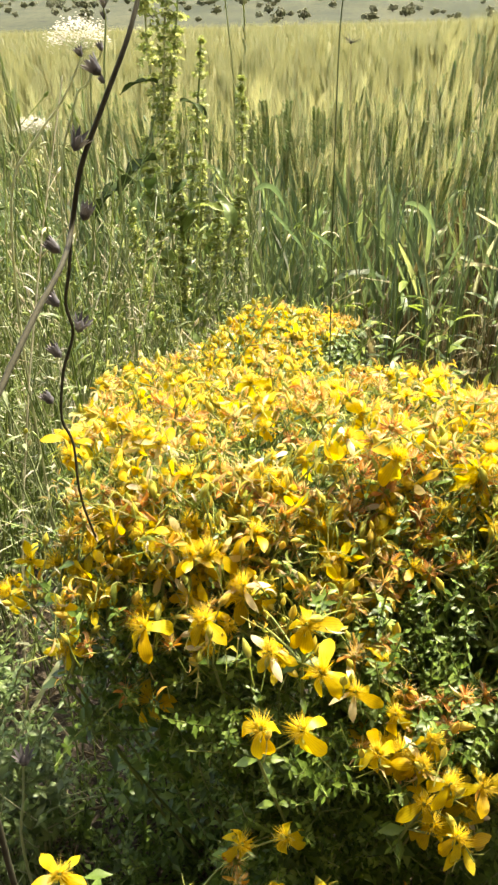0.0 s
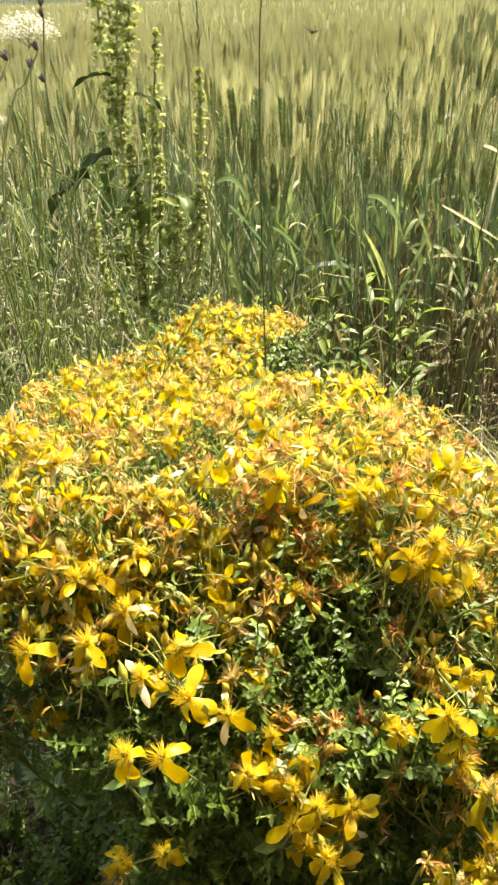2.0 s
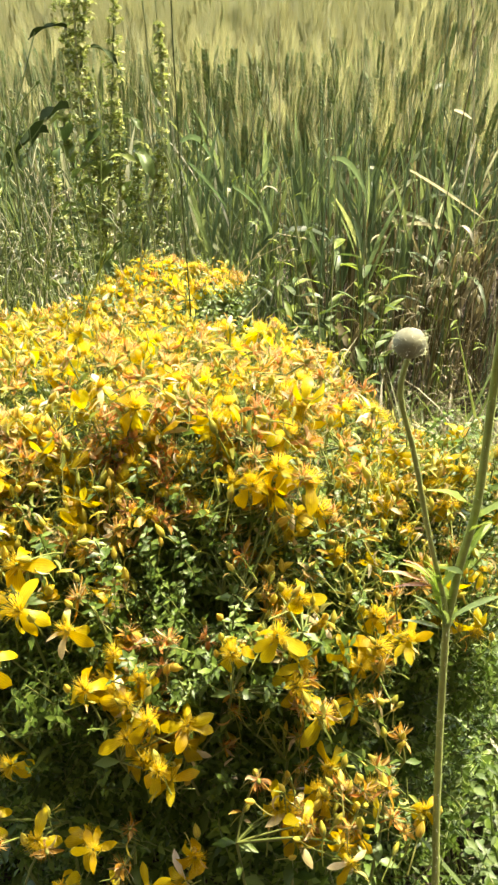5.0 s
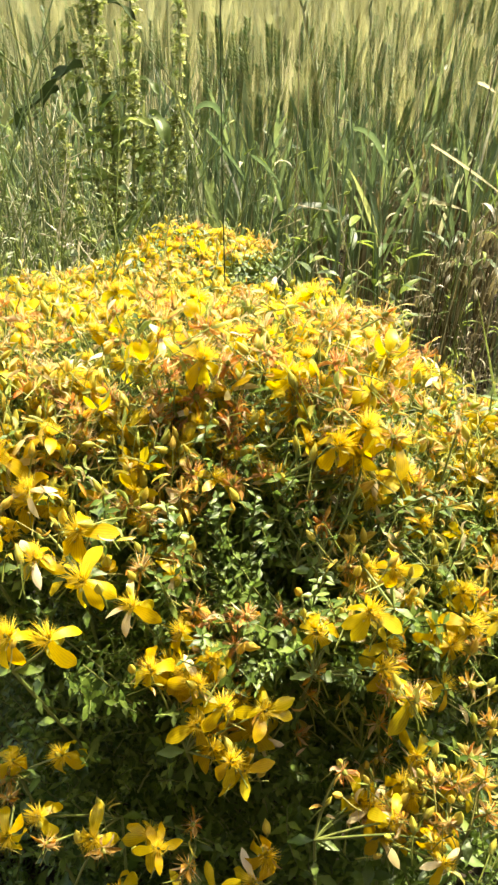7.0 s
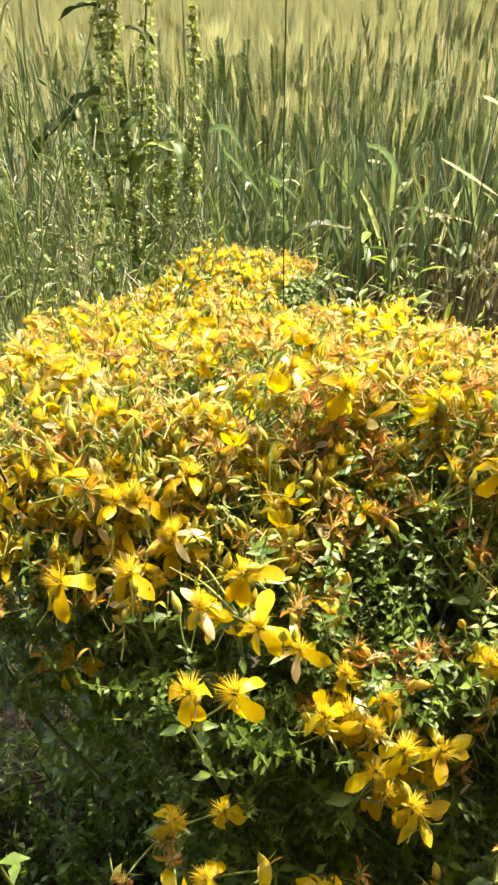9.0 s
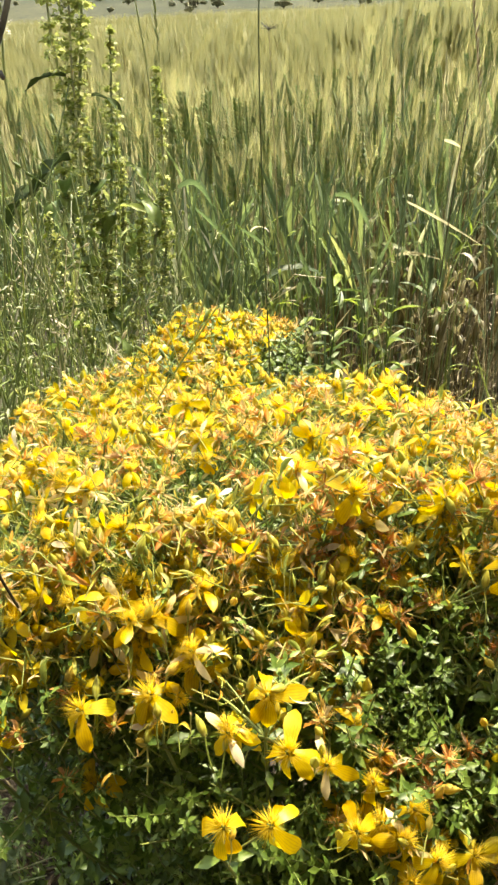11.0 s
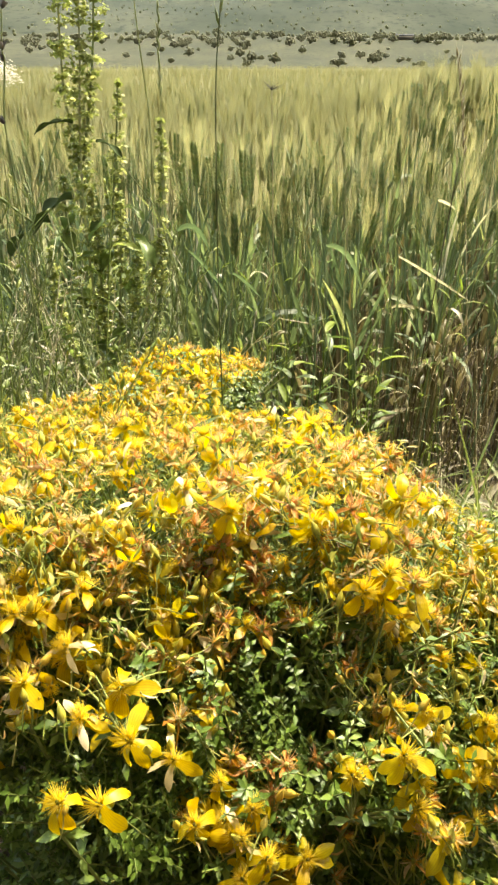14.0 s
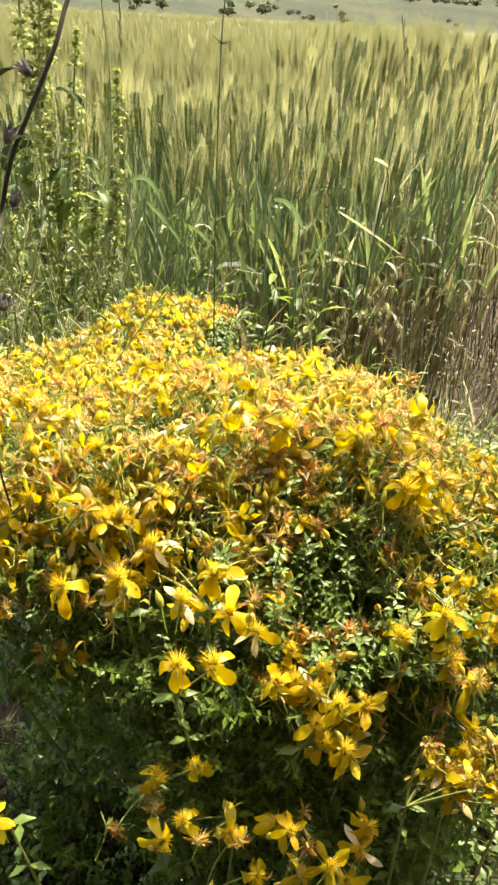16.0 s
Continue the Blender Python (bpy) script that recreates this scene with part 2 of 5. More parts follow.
RIPE_AWN = plant_skin("ripe_awn", [(0, (0.25, 0.25, 0.13)), (1, (0.33, 0.32, 0.175))], rough=0.6, through_light=0.38, mottle=0.0, bump=0, gloss=0.2)
RIPE_EAR = plant_skin("ripening_ear", [(0, (0.19, 0.235, 0.1)), (0.5, (0.29, 0.31, 0.135)), (1, (0.44, 0.4, 0.2))], rough=0.55, through_light=0.45, mottle=0.2, scale=250)
RIPE_STEM = plant_skin("ripening_stem", [(0, (0.22, 0.26, 0.11)), (1, (0.4, 0.37, 0.18))], rough=0.5, through_light=0.2, scale=30)
# Pale dry blades; the same white is painted in for glints on leaves.
DRY_GLINT_BLADE = plant_skin("dry_glint_blade", [(0, (0.6, 0.55, 0.4)), (1, (0.76, 0.72, 0.6))], rough=0.45, through_light=0.5, scale=60, veins=0.12, vein_count=5)
GRASS = plant_skin("grass_green", [(0, (0.14, 0.21, 0.06)), (0.6, (0.25, 0.33, 0.09)), (1, (0.4, 0.46, 0.14))], rough=0.42, through_light=0.5, scale=40, veins=0.12, vein_count=5, gloss=0.5)
GREY_GRASS = plant_skin("grass_grey_green", [(0, (0.22, 0.28, 0.12)), (0.6, (0.36, 0.41, 0.22)), (1, (0.54, 0.55, 0.37))], rough=0.45, through_light=0.4, scale=60)
STRAW = plant_skin("straw", [(0, (0.24, 0.19, 0.1)), (0.6, (0.42, 0.36, 0.21)), (1, (0.64, 0.58, 0.42))], rough=0.5, through_light=0.15, scale=60)
DRY_STALK = plant_skin("dry_stalk", [(0, (0.08, 0.06, 0.029)), (0.6, (0.17, 0.132, 0.066)), (1, (0.36, 0.3, 0.17))], rough=0.6, through_light=0.1, scale=60)
DOCK_SEED = plant_skin("dock_seed", [(0, (0.19, 0.24, 0.055)), (0.5, (0.34, 0.39, 0.11)), (1, (0.58, 0.58, 0.26))], rough=0.5, through_light=0.48, mottle=0.2)
DOCK_LEAF = plant_skin("dock_leaf", [(0, (0.03, 0.05, 0.018)), (1, (0.06, 0.09, 0.03))], rough=0.75, gloss=0.1, through_light=0.12, scale=50)
CHICORY = plant_skin("dry_brown_stem", [(0, (0.04, 0.037, 0.022)), (1, (0.075, 0.07, 0.042))], gloss=0.12, rough=0.7, through_light=0.0, scale=300, mottle=0.5)
BUD_GREY = plant_skin("withered_bud", [(0, (0.05, 0.045, 0.05)), (1, (0.15, 0.135, 0.14))], rough=0.6, through_light=0.15)
HAIRY = plant_skin("hairy_stem", [(0, (0.28, 0.34, 0.085)), (1, (0.38, 0.42, 0.13))], rough=0.5, through_light=0.1, scale=200, mottle=0.3)
WITHERED_LEAF = plant_skin("withered_leaf", [(0, (0.1, 0.082, 0.038)), (0.6, (0.19, 0.158, 0.075)), (1, (0.42, 0.36, 0.22))], rough=0.6, through_light=0.35, scale=80)
LIME = plant_skin("lime_leaf", [(0, (0.19, 0.28, 0.04)), (1, (0.3, 0.39, 0.07))], rough=0.45, through_light=0.5, scale=120)
KNOB_SKIN = plant_skin("woolly_bud", [(0, (0.19, 0.19, 0.11)), (1, (0.29, 0.285, 0.18))], rough=0.7, through_light=0.15, scale=300, mottle=0.3)
HAIR = plant_skin("stem_hair", [(0, (0.6, 0.62, 0.45)), (1, (0.75, 0.75, 0.6))], rough=0.5, through_light=0.5, mottle=0.0, bump=0)
DARK_STEM = plant_skin("dark_green_stem", [(0, (0.045, 0.07, 0.025)), (1, (0.07, 0.1, 0.035))], rough=0.6, gloss=0.15, through_light=0.0, scale=80)
UMBEL = plant_skin("umbel_white", [(0, (0.6, 0.55, 0.53)), (1, (0.68, 0.65, 0.62))], rough=0.6, through_light=0.4, mottle=0.1)
PINK = plant_skin("pink_bract", [(0, (0.45, 0.2, 0.14)), (1, (0.6, 0.35, 0.2))], rough=0.5, through_light=0.3)
# Lighter than real foliage: distance haze over trees and scrub is painted in.
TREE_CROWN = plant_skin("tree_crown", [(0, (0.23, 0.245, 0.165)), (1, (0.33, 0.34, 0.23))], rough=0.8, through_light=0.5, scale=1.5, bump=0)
BARK = plant_skin("bark", [(0, (0.1, 0.08, 0.06)), (1, (0.16, 0.13, 0.1))], rough=0.8, through_light=0.0, scale=4)


def earth():
    """Brown loam with clods and dust; straw-coloured wear."""
    mat, nt, bsdf, out = surface("earth")
    tc = nt.nodes.new("ShaderNodeTexCoord")
    big, fine = node(nt, "ShaderNodeTexNoise", Scale=3.0, Detail=6.0), node(nt, "ShaderNodeTexNoise", Scale=90.0, Detail=5.0)
    for n in (big, fine):
        nt.links.new(tc.outputs["Object"], n.inputs["Vector"])
    a = ramp(nt, big.outputs["Fac"], [(0.3, (0.026, 0.019, 0.011)), (0.7, (0.06, 0.043, 0.025))])
    b = ramp(nt, fine.outputs["Fac"], [(0.35, (0.5, 0.5, 0.5)), (0.7, (1.0, 1.0, 1.0))])
    nt.links.new(mixed(nt, a, b, 1.0, "MULTIPLY"), bsdf.inputs["Base Color"])
    bsdf.inputs["Roughness"].default_value = 0.95
    bp = node(nt, "ShaderNodeBump", Strength=0.8, Distance=0.01)
    nt.links.new(fine.outputs["Fac"], bp.inputs["Height"])
    nt.links.new(bp.outputs[0], bsdf.inputs["Normal"])
    return mat


def land(name, low, high, patches, scale):
    """Far land: pasture and scrub in patches."""
    mat, nt, bsdf, out = surface(name)
    tc = nt.nodes.new("ShaderNodeTexCoord")
    a, b = node(nt, "ShaderNodeTexNoise", Scale=scale, Detail=5.0, Roughness=0.55), node(nt, "ShaderNodeTexNoise", Scale=scale * 14, Detail=4.0, Roughness=0.7)
    far = node(nt, "ShaderNodeMapping", Scale=(1.0, 0.35, 2.0))
    nt.links.new(tc.outputs["Object"], far.inputs["Vector"])
    for n in (a, b):
        nt.links.new(far.outputs[0], n.inputs["Vector"])
    col = ramp(nt, a.outputs["Fac"], [(0.35, low), (0.65, high)])
    spots = ramp(nt, b.outputs["Fac"], [(0.52, (0.0, 0.0, 0.0)), (0.62, (1.0, 1.0, 1.0))])
    nt.links.new(mixed(nt, col, patches, spots), bsdf.inputs["Base Color"])
    bsdf.inputs["Roughness"].default_value, bsdf.inputs["Specular IOR Level"].default_value = 1.0, 0.03
    return mat


EARTH = earth()
FIELD = land("ripening_field", (0.115, 0.11, 0.056), (0.142, 0.135, 0.07), (0.1, 0.099, 0.05), 0.08)
MEADOW = land("dry_meadow", (0.034, 0.039, 0.025), (0.064, 0.065, 0.039), (0.026, 0.031, 0.022), 0.03)
HILL = land("scrub_hill", (0.026, 0.034, 0.024), (0.054, 0.06, 0.042), (0.018, 0.025, 0.018), 0.007)
# Haze is put into this colour: paler and bluer than the near hill.
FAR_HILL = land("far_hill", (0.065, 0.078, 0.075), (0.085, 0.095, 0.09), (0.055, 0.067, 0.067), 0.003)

# ---- the land ----
def fall(y):
    """The field slopes gently down to the valley."""
    return -0.0079 * np.maximum(0.0, np.asarray(y, float) - 6)


def sheet(name, xs, ys, height, mat, label):
    X, Y = np.meshgrid(xs, ys, indexing="ij")
    V = np.stack([X, Y, height(X, Y), X, Y], -1).reshape(-1, 5)
    F = grid_faces(len(xs), len(ys))[:, ::-1]
    g = Geo().add((V, F, np.zeros(len(F), int)))
    return tagged(new(name, g.mesh(name, [mat])), label, name, kind="structure")


def spaced(near, far, n):
    s = np.geomspace(1, far / near + 1, n) - 1
    return near * s


side = spaced(0.6, 4000, 46)
ahead = np.r_[-spaced(0.6, 400, 14)[:0:-1], spaced(0.5, 4500, 70)]
sheet("ground", np.r_[-side[:0:-1], side], ahead, lambda X, Y: ground_z(X, Y) + np.maximum(fall(Y), float(fall(246))) - 0.5 * np.clip((Y - 8) / 20, 0, 1), EARTH, "brown earth of the verge and the field")


def meadow_z(x, y):
    return float(fall(246)) + 0.3 + np.maximum(0, y - 246) * 0.042 + 1.5 * np.sin(x / 70 + y / 90) * np.clip((y - 246) / 80, 0, 1)


def canopy_z(X, Y):
    bumps = np.array([noise.noise((x * 0.9, y * 0.9, 0.3)) + 0.5 * noise.noise((x * 3.1, y * 3.1, 7.0)) for x, y in zip(X.ravel(), Y.ravel())]).reshape(X.shape)
    edge = np.clip((Y - 2.9) / 1.1, 0, 1) ** 0.7
    return 0.03 + 0.3 * np.clip((Y - 2.6) / 0.3, 0, 1) + 0.26 * edge + 0.1 * np.clip((Y - 5.5) / 3, 0, 1) + 0.04 * bumps * np.exp(-Y / 60) + fall(Y)


sheet("field", np.linspace(-1, 1, 90) * 90, np.r_[2.6, 2.75, 2.9 + spaced(1.0, 242, 95)], canopy_z, FIELD, "ripening wheat field reaching into the distance")
sheet("meadow", np.linspace(-420, 420, 30), np.linspace(246, 900, 30), meadow_z, MEADOW, "dry pasture at the foot of the hills")


def ridge(X, Y, y0, depth, crest):
    up = np.clip((Y - y0) / depth, 0, 1)
    rough = np.array([noise.fractal((x / 260, y / 260, 1.7), 0.8, 2.1, 5) for x, y in zip(X.ravel(), Y.ravel())]).reshape(X.shape)
    return 14 + crest(X) * up**0.85 + 16 * rough * up - 40 * np.clip((Y - y0 - depth) / depth, 0, 1)


def hill_crest(x):
    return 160 - 42 * np.exp(-(((x + 110) / 150) ** 2)) + 14 * np.exp(-(((x + 520) / 200) ** 2)) - 10 * np.clip((x - 380) / 200, 0, 1)


sheet("hill", np.linspace(-1300, 1500, 110), np.linspace(800, 2300, 60), lambda X, Y: ridge(X, Y, 820, 1100, hill_crest), HILL, "bare grey-green hillside with scattered scrub")
sheet("backdrop", np.linspace(-3000, 3000, 60), np.linspace(2400, 4200, 30), lambda X, Y: ridge(X, Y, 2450, 1200, lambda x: 288 + 30 * np.sin(x / 420 + 0.5)), FAR_HILL, "pale far hill range with haze painted into its colour")


def tree_meshes():
    out = []
    for k in range(5):
        r = np.random.default_rng(40 + k)
        g = Geo()
        for _ in range(64):
            p = unit(r.normal(0, 1, 3)) * r.random() ** 0.4 * (1.45, 1.45, 1.0) * r.uniform(0.8, 1.1)
            p[2] = p[2] * (1.15 if p[2] > 0 else 0.8) + 1.15
            g.add(spindle(1.0, 0.5, 3, 5, 0.5), place(p - (0, 0, 0.25), r.normal(0, 0.6, 3) + (0, 0, 1), r.uniform(0, 6), r.uniform(0.4, 0.75)))
        t = Geo().add(tube([(0, 0, -0.3), (0.05, 0, 0.7), (0.1, 0.05, 1.6)], (0.22, 0.17, 0.09), 6))
        for a in range(4):
            t.add(tube([(0.05, 0, 0.7 + 0.1 * a), (0.7 * math.cos(a * 1.7), 0.7 * math.sin(a * 1.7), 1.6)], (0.08, 0.03), 4))
        out.append((g.mesh("tree_crown", [TREE_CROWN]), t.mesh("tree_trunk", [BARK])))
    return out


tree_kinds = tree_meshes()
r = np.random.default_rng(11)
for k in range(300):
    y = 262 + 480 * r.random() ** 1.2
    x = r.normal(0.06, 0.26) * y
    if r.random() < 0.62:
        y = r.uniform(480, 815)
        x = r.normal(0.05, 0.25) * y
    s = r.uniform(0.6, 1.6) * (1.0 + 0.6 * (y > 480))
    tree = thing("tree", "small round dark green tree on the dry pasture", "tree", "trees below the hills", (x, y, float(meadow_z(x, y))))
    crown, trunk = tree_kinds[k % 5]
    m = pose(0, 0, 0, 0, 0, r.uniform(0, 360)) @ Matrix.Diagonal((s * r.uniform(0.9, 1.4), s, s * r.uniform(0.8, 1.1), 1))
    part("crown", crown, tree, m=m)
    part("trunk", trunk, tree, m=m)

farm = thing("farm_building", "low far farm building with a pale roof", "building", at=(112, 560, float(meadow_z(112, 560))))
WALL = land("plaster_wall", (0.16, 0.15, 0.14), (0.2, 0.19, 0.17), (0.14, 0.13, 0.12), 0.5)
ROOF = land("pale_roof", (0.07, 0.075, 0.085), (0.09, 0.095, 0.1), (0.06, 0.065, 0.07), 0.5)


def box_piece(sx, sy, sz):
    V = np.array([(x, y, z, 0, 0) for x in (-sx / 2, sx / 2) for y in (-sy / 2, sy / 2) for z in (0, sz)], float)
    F = np.array([[0, 1, 3, 2], [4, 6, 7, 5], [0, 4, 5, 1], [2, 3, 7, 6], [0, 2, 6, 4], [1, 5, 7, 3]])
    return V, F, np.zeros(6, int)


def gable_piece(sx, sy, h):
    V = np.array([(-sx / 2, -sy / 2, 0, 0, 0), (sx / 2, -sy / 2, 0, 0, 0), (sx / 2, sy / 2, 0, 0, 0), (-sx / 2, sy / 2, 0, 0, 0), (-sx / 2, 0, h, 0, 0), (sx / 2, 0, h, 0, 0)], float)
    F = np.array([[0, 1, 5, 4], [2, 3, 4, 5], [0, 4, 3, -1], [1, 2, 5, -1], [0, 3, 2, 1]])
    return V, F, np.zeros(5, int)


part("wall", Geo().add(box_piece(13, 6, 2.4)).mesh("farm_wall", [WALL]), farm)
part("roof", Geo().add(gable_piece(13.6, 7, 1.1)).mesh("farm_roof", [ROOF]), farm, m=pose(0, 0, 2.4))

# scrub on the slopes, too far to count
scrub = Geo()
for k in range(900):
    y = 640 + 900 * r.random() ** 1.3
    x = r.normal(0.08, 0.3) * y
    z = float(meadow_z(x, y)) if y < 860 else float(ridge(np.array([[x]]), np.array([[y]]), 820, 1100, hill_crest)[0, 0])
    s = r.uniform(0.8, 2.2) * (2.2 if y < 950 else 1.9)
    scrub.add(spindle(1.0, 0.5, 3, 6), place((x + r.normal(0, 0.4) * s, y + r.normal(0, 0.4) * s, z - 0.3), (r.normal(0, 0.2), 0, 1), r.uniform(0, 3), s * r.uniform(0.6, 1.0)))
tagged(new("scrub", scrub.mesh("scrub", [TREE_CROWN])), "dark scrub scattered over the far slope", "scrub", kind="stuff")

# ---- wheat ----
def ear_full(seed):
    r = np.random.default_rng(seed)
    g = Geo()
    L = r.uniform(0.088, 0.108)
    n = 11
    for k in range(n):
        z = L * k / n
        for s in (-1, 1):
            out = np.array((s * math.cos(0.12 * k), s * math.sin(0.12 * k), 0))
            way = unit(out * 0.36 + (0, 0, 1))
            g.add(spindle(0.0165, 0.0046, 2, 5, 0.45), place(out * 0.0026 + (0, 0, z + (0.002 if s > 0 else 0)), way, r.uniform(0, 3), 1 - 0.25 * (k / n) ** 3), slot=0)
            tip = out * 0.006 + (0, 0, z + 0.011)
            for _ in range(3):
                g.add(spike(tip, unit(out * r.uniform(0.08, 0.5) + r.normal(0, 0.1, 3) + (0, 0, 1)), r.uniform(0.06, 0.11), 0.0003, flat=True), slot=1)
    g.add(tube([(0, 0, -0.005), (0, 0, L)], (0.0012, 0.0008), 4), slot=0)
    return g.piece()


def ear_mid(seed):
    r = np.random.default_rng(seed)
    g = Geo()
    L = r.uniform(0.085, 0.105)
    V, F, M = spindle(L, 0.0085, 6, 6, 0.42)
    V[:, :2] *= (1 + 0.28 * np.where((np.arange(len(V)) // 6 + np.arange(len(V)) % 2) % 2, 1, -1))[:, None]
    g.add((V, F, M), slot=0)
    for k in range(80):
        a = r.uniform(0, 6.28)
        out = np.array((math.cos(a), math.sin(a), 0))
        g.add(spike(out * 0.004 + (0, 0, L * (0.1 + 0.85 * k / 80)), unit(out * r.uniform(0.05, 0.5) + (0, 0, 1)), r.uniform(0.06, 0.12), 0.00042, flat=True), slot=1)
    return g.piece()


def ear_far(seed):
    r = np.random.default_rng(seed)
    g = Geo()
    g.add(spindle(0.085, 0.0072, 3, 4, 0.42), slot=0)
    for k in range(10):
        a = r.uniform(0, 6.28)
        out = np.array((math.cos(a), math.sin(a), 0))
        g.add(spike(out * 0.003 + (0, 0, 0.02 + 0.06 * k / 7), unit(out * r.uniform(0.06, 0.42) + (0, 0, 1)), 0.09, 0.0009, flat=True), slot=1)
    return g.piece()


def wheat_leaf_piece(seed):
    r = np.random.default_rng(seed)
    return ribbon(r.uniform(0.16, 0.26), r.uniform(0.009, 0.015), rise=r.uniform(1.3, 1.55), bend=-(r.uniform(0.1, 0.6) if seed % 10 < 8 else r.uniform(1.6, 2.8)), cup=0.3, twist=r.uniform(-1.2, 1.2), segs=6, blunt=0.35)


def culm(h, lean, r0=0.0019):
    z = np.linspace(0, 1, 6)
    return np.stack([lean[0] * z**2, lean[1] * z**2, h * z], 1), np.linspace(r0, r0 * 0.6, 6)


ears_full, ears_mid, ears_far = [ear_full(100 + k) for k in range(6)], [ear_mid(120 + k) for k in range(8)], [ear_far(140 + k) for k in range(6)]
leaf_pieces = [wheat_leaf_piece(160 + k) for k in range(10)]
ear_meshes = [Geo().add(e).mesh("wheat_ear", [WHEAT_EAR, AWN]) for e in ears_full]
leaf_meshes = [Geo().add(e).mesh("wheat_leaf", [WHEAT_LEAF]) for e in leaf_pieces]
dry_leaf_meshes = [Geo().add(e).mesh("dry_wheat_leaf", [WITHERED_LEAF]) for e in leaf_pieces]
culm_lean = [rng.normal(0, 0.05, 2) for _ in range(5)]
culm_meshes = [Geo().add(tube(*culm(0.63, l), sides=5)).mesh("wheat_stem", [WHEAT_STEM]) for l in culm_lean]


def wheat_height(x, y):
    tall = 0.115 * np.clip((x / y - 0.19) / 0.06, 0, 1) * np.clip((6 - y) / 2, 0, 1) * np.clip((y - 1.7) / 0.8, 0, 1)
    return 0.66 + tall


def front_edge(x):
    return 1.42 + 0.35 * max(0.0, x - 0.3) + (0.22 if x < -0.05 else 0.0)


def shifted(piece):
    """The same piece with its slots counted from 1, for a stand whose first slot is the stem."""
    V, F, M = piece
    return V, F, M + 1


def ear_turn(r):
    bow = unit((r.normal(0, 0.11), r.normal(0, 0.11), 1))
    return bow


spots, r = [], np.random.default_rng(21)
while len(spots) < 560:
    y = r.uniform(1.35, 2.5)
    x = r.uniform(-0.5, 0.5) * (0.75 * y + 0.5)
    if y > front_edge(x) + r.normal(0, 0.04):
        spots.append((y, x))
spots.sort()
near_stand = Geo()
for k, (y, x) in enumerate(spots):
    h = wheat_height(x, y) * r.uniform(0.86, 1.08)
    z = float(ground_z(x, y)) - 0.01
    c = k % 5
    s = h / 0.63
    turn = r.uniform(0, 360)
    m = pose(0, 0, 0, 0, 0, turn) @ Matrix.Diagonal((s, s, s, 1))
    tip = m @ Vector((*culm_lean[c], 0.63))
    ear = place(tip, ear_turn(r), r.uniform(0, 3), r.uniform(0.66, 0.9))
    leaves = []
    for j in range(5):
        f = (0.15, 0.3, 0.42, 0.54, 0.68)[j] + r.uniform(-0.06, 0.06)
        base = m @ Vector((culm_lean[c][0] * f * f, culm_lean[c][1] * f * f, 0.63 * f))
        leaves.append((int(r.integers(10)), x > 0.24 and f < 0.46, place(base, (r.normal(0, 0.1), r.normal(0, 0.1), 1), r.uniform(0, 6.28), r.uniform(0.75, 1.2 if k < 170 else 1.15))))
    if k < 170:
        plant = thing("wheat_plant", "green wheat plant with a bearded ripening ear", "wheat", "wheat at the edge of the field", (x, y, z))
        part("stem", culm_meshes[c], plant, m=m)
        part("ear", ear_meshes[k % 6], plant, m=ear)
        for n, dry, lm in leaves:
            part("leaf", (dry_leaf_meshes if dry else leaf_meshes)[n], plant, m=lm)
    else:
        root = np.eye(4)
        root[:3, 3] = (x, y, z)
        P, R = culm(0.63, culm_lean[c])
        near_stand.add(tube(P, R, 4), root @ np.array(m), slot=0)
        near_stand.add(shifted(ears_full[k % 6]), root @ ear)
        for n, dry, lm in leaves:
            near_stand.add(leaf_pieces[n], root @ lm, slot=4 if dry else 3)

STAND = [WHEAT_STEM, WHEAT_EAR, AWN, WHEAT_LEAF, WITHERED_LEAF]
tagged(new("wheat_stand", near_stand.mesh("wheat_stand", STAND)), "dense green wheat with bearded ears behind the field's edge", "wheat", kind="stuff")

mid_stand, far_stand = Geo(), Geo()
for k in range(2700):
    y = 2.35 + 3.6 * r.random() ** 0.9
    x = r.uniform(-0.5, 0.5) * (0.75 * y + 0.7)
    h = wheat_height(x, y) * r.uniform(0.88, 1.08)
    z = float(ground_z(x, y))
    lean = r.normal(0, 0.06, 2)
    mid_stand.add(tube([(x, y, z + 0.15), (x + lean[0] / 2, y + lean[1] / 2, z + h / 2), (x + lean[0], y + lean[1], z + h)], (0.0018, 0.0016, 0.0012), 3), slot=0)
    mid_stand.add(shifted(ears_mid[k % 8]), place((x + lean[0], y + lean[1], z + h), ear_turn(r), r.uniform(0, 3), r.uniform(0.7, 0.95)))
    if k % 4 == 0:
        mid_stand.add(leaf_pieces[k % 10], place((x, y, z + h * r.uniform(0.4, 0.65)), (0, 0, 1), r.uniform(0, 6.28), 0.8), slot=3)
tagged(new("wheat_stand", mid_stand.mesh("wheat_stand_mid", [RIPE_STEM, RIPE_EAR, RIPE_AWN, WHEAT_LEAF])), "bearded wheat ears turning yellow in the sun", "wheat", kind="stuff")
for k in range(7200):
    y = 5.8 * (11 ** (r.random() ** 0.85))
    x = r.uniform(-0.5, 0.5) * (0.78 * y + 0.8)
    h = wheat_height(x, y) * r.uniform(0.9, 1.08) - 0.03
    lean = r.normal(0, 0.02, 2)
    far_stand.add(shifted(ears_far[k % 6]), place((x, y, 0.02 + h + float(fall(y))), ear_turn(r), r.uniform(0, 3), r.uniform(0.9, 1.25) * (1 + y / 40)))
    if k % 2:
        far_stand.add(spike((x, y, 0.35 + float(fall(y))), (lean[0], lean[1], 1), h - 0.3, 0.003, flat=True), slot=0)
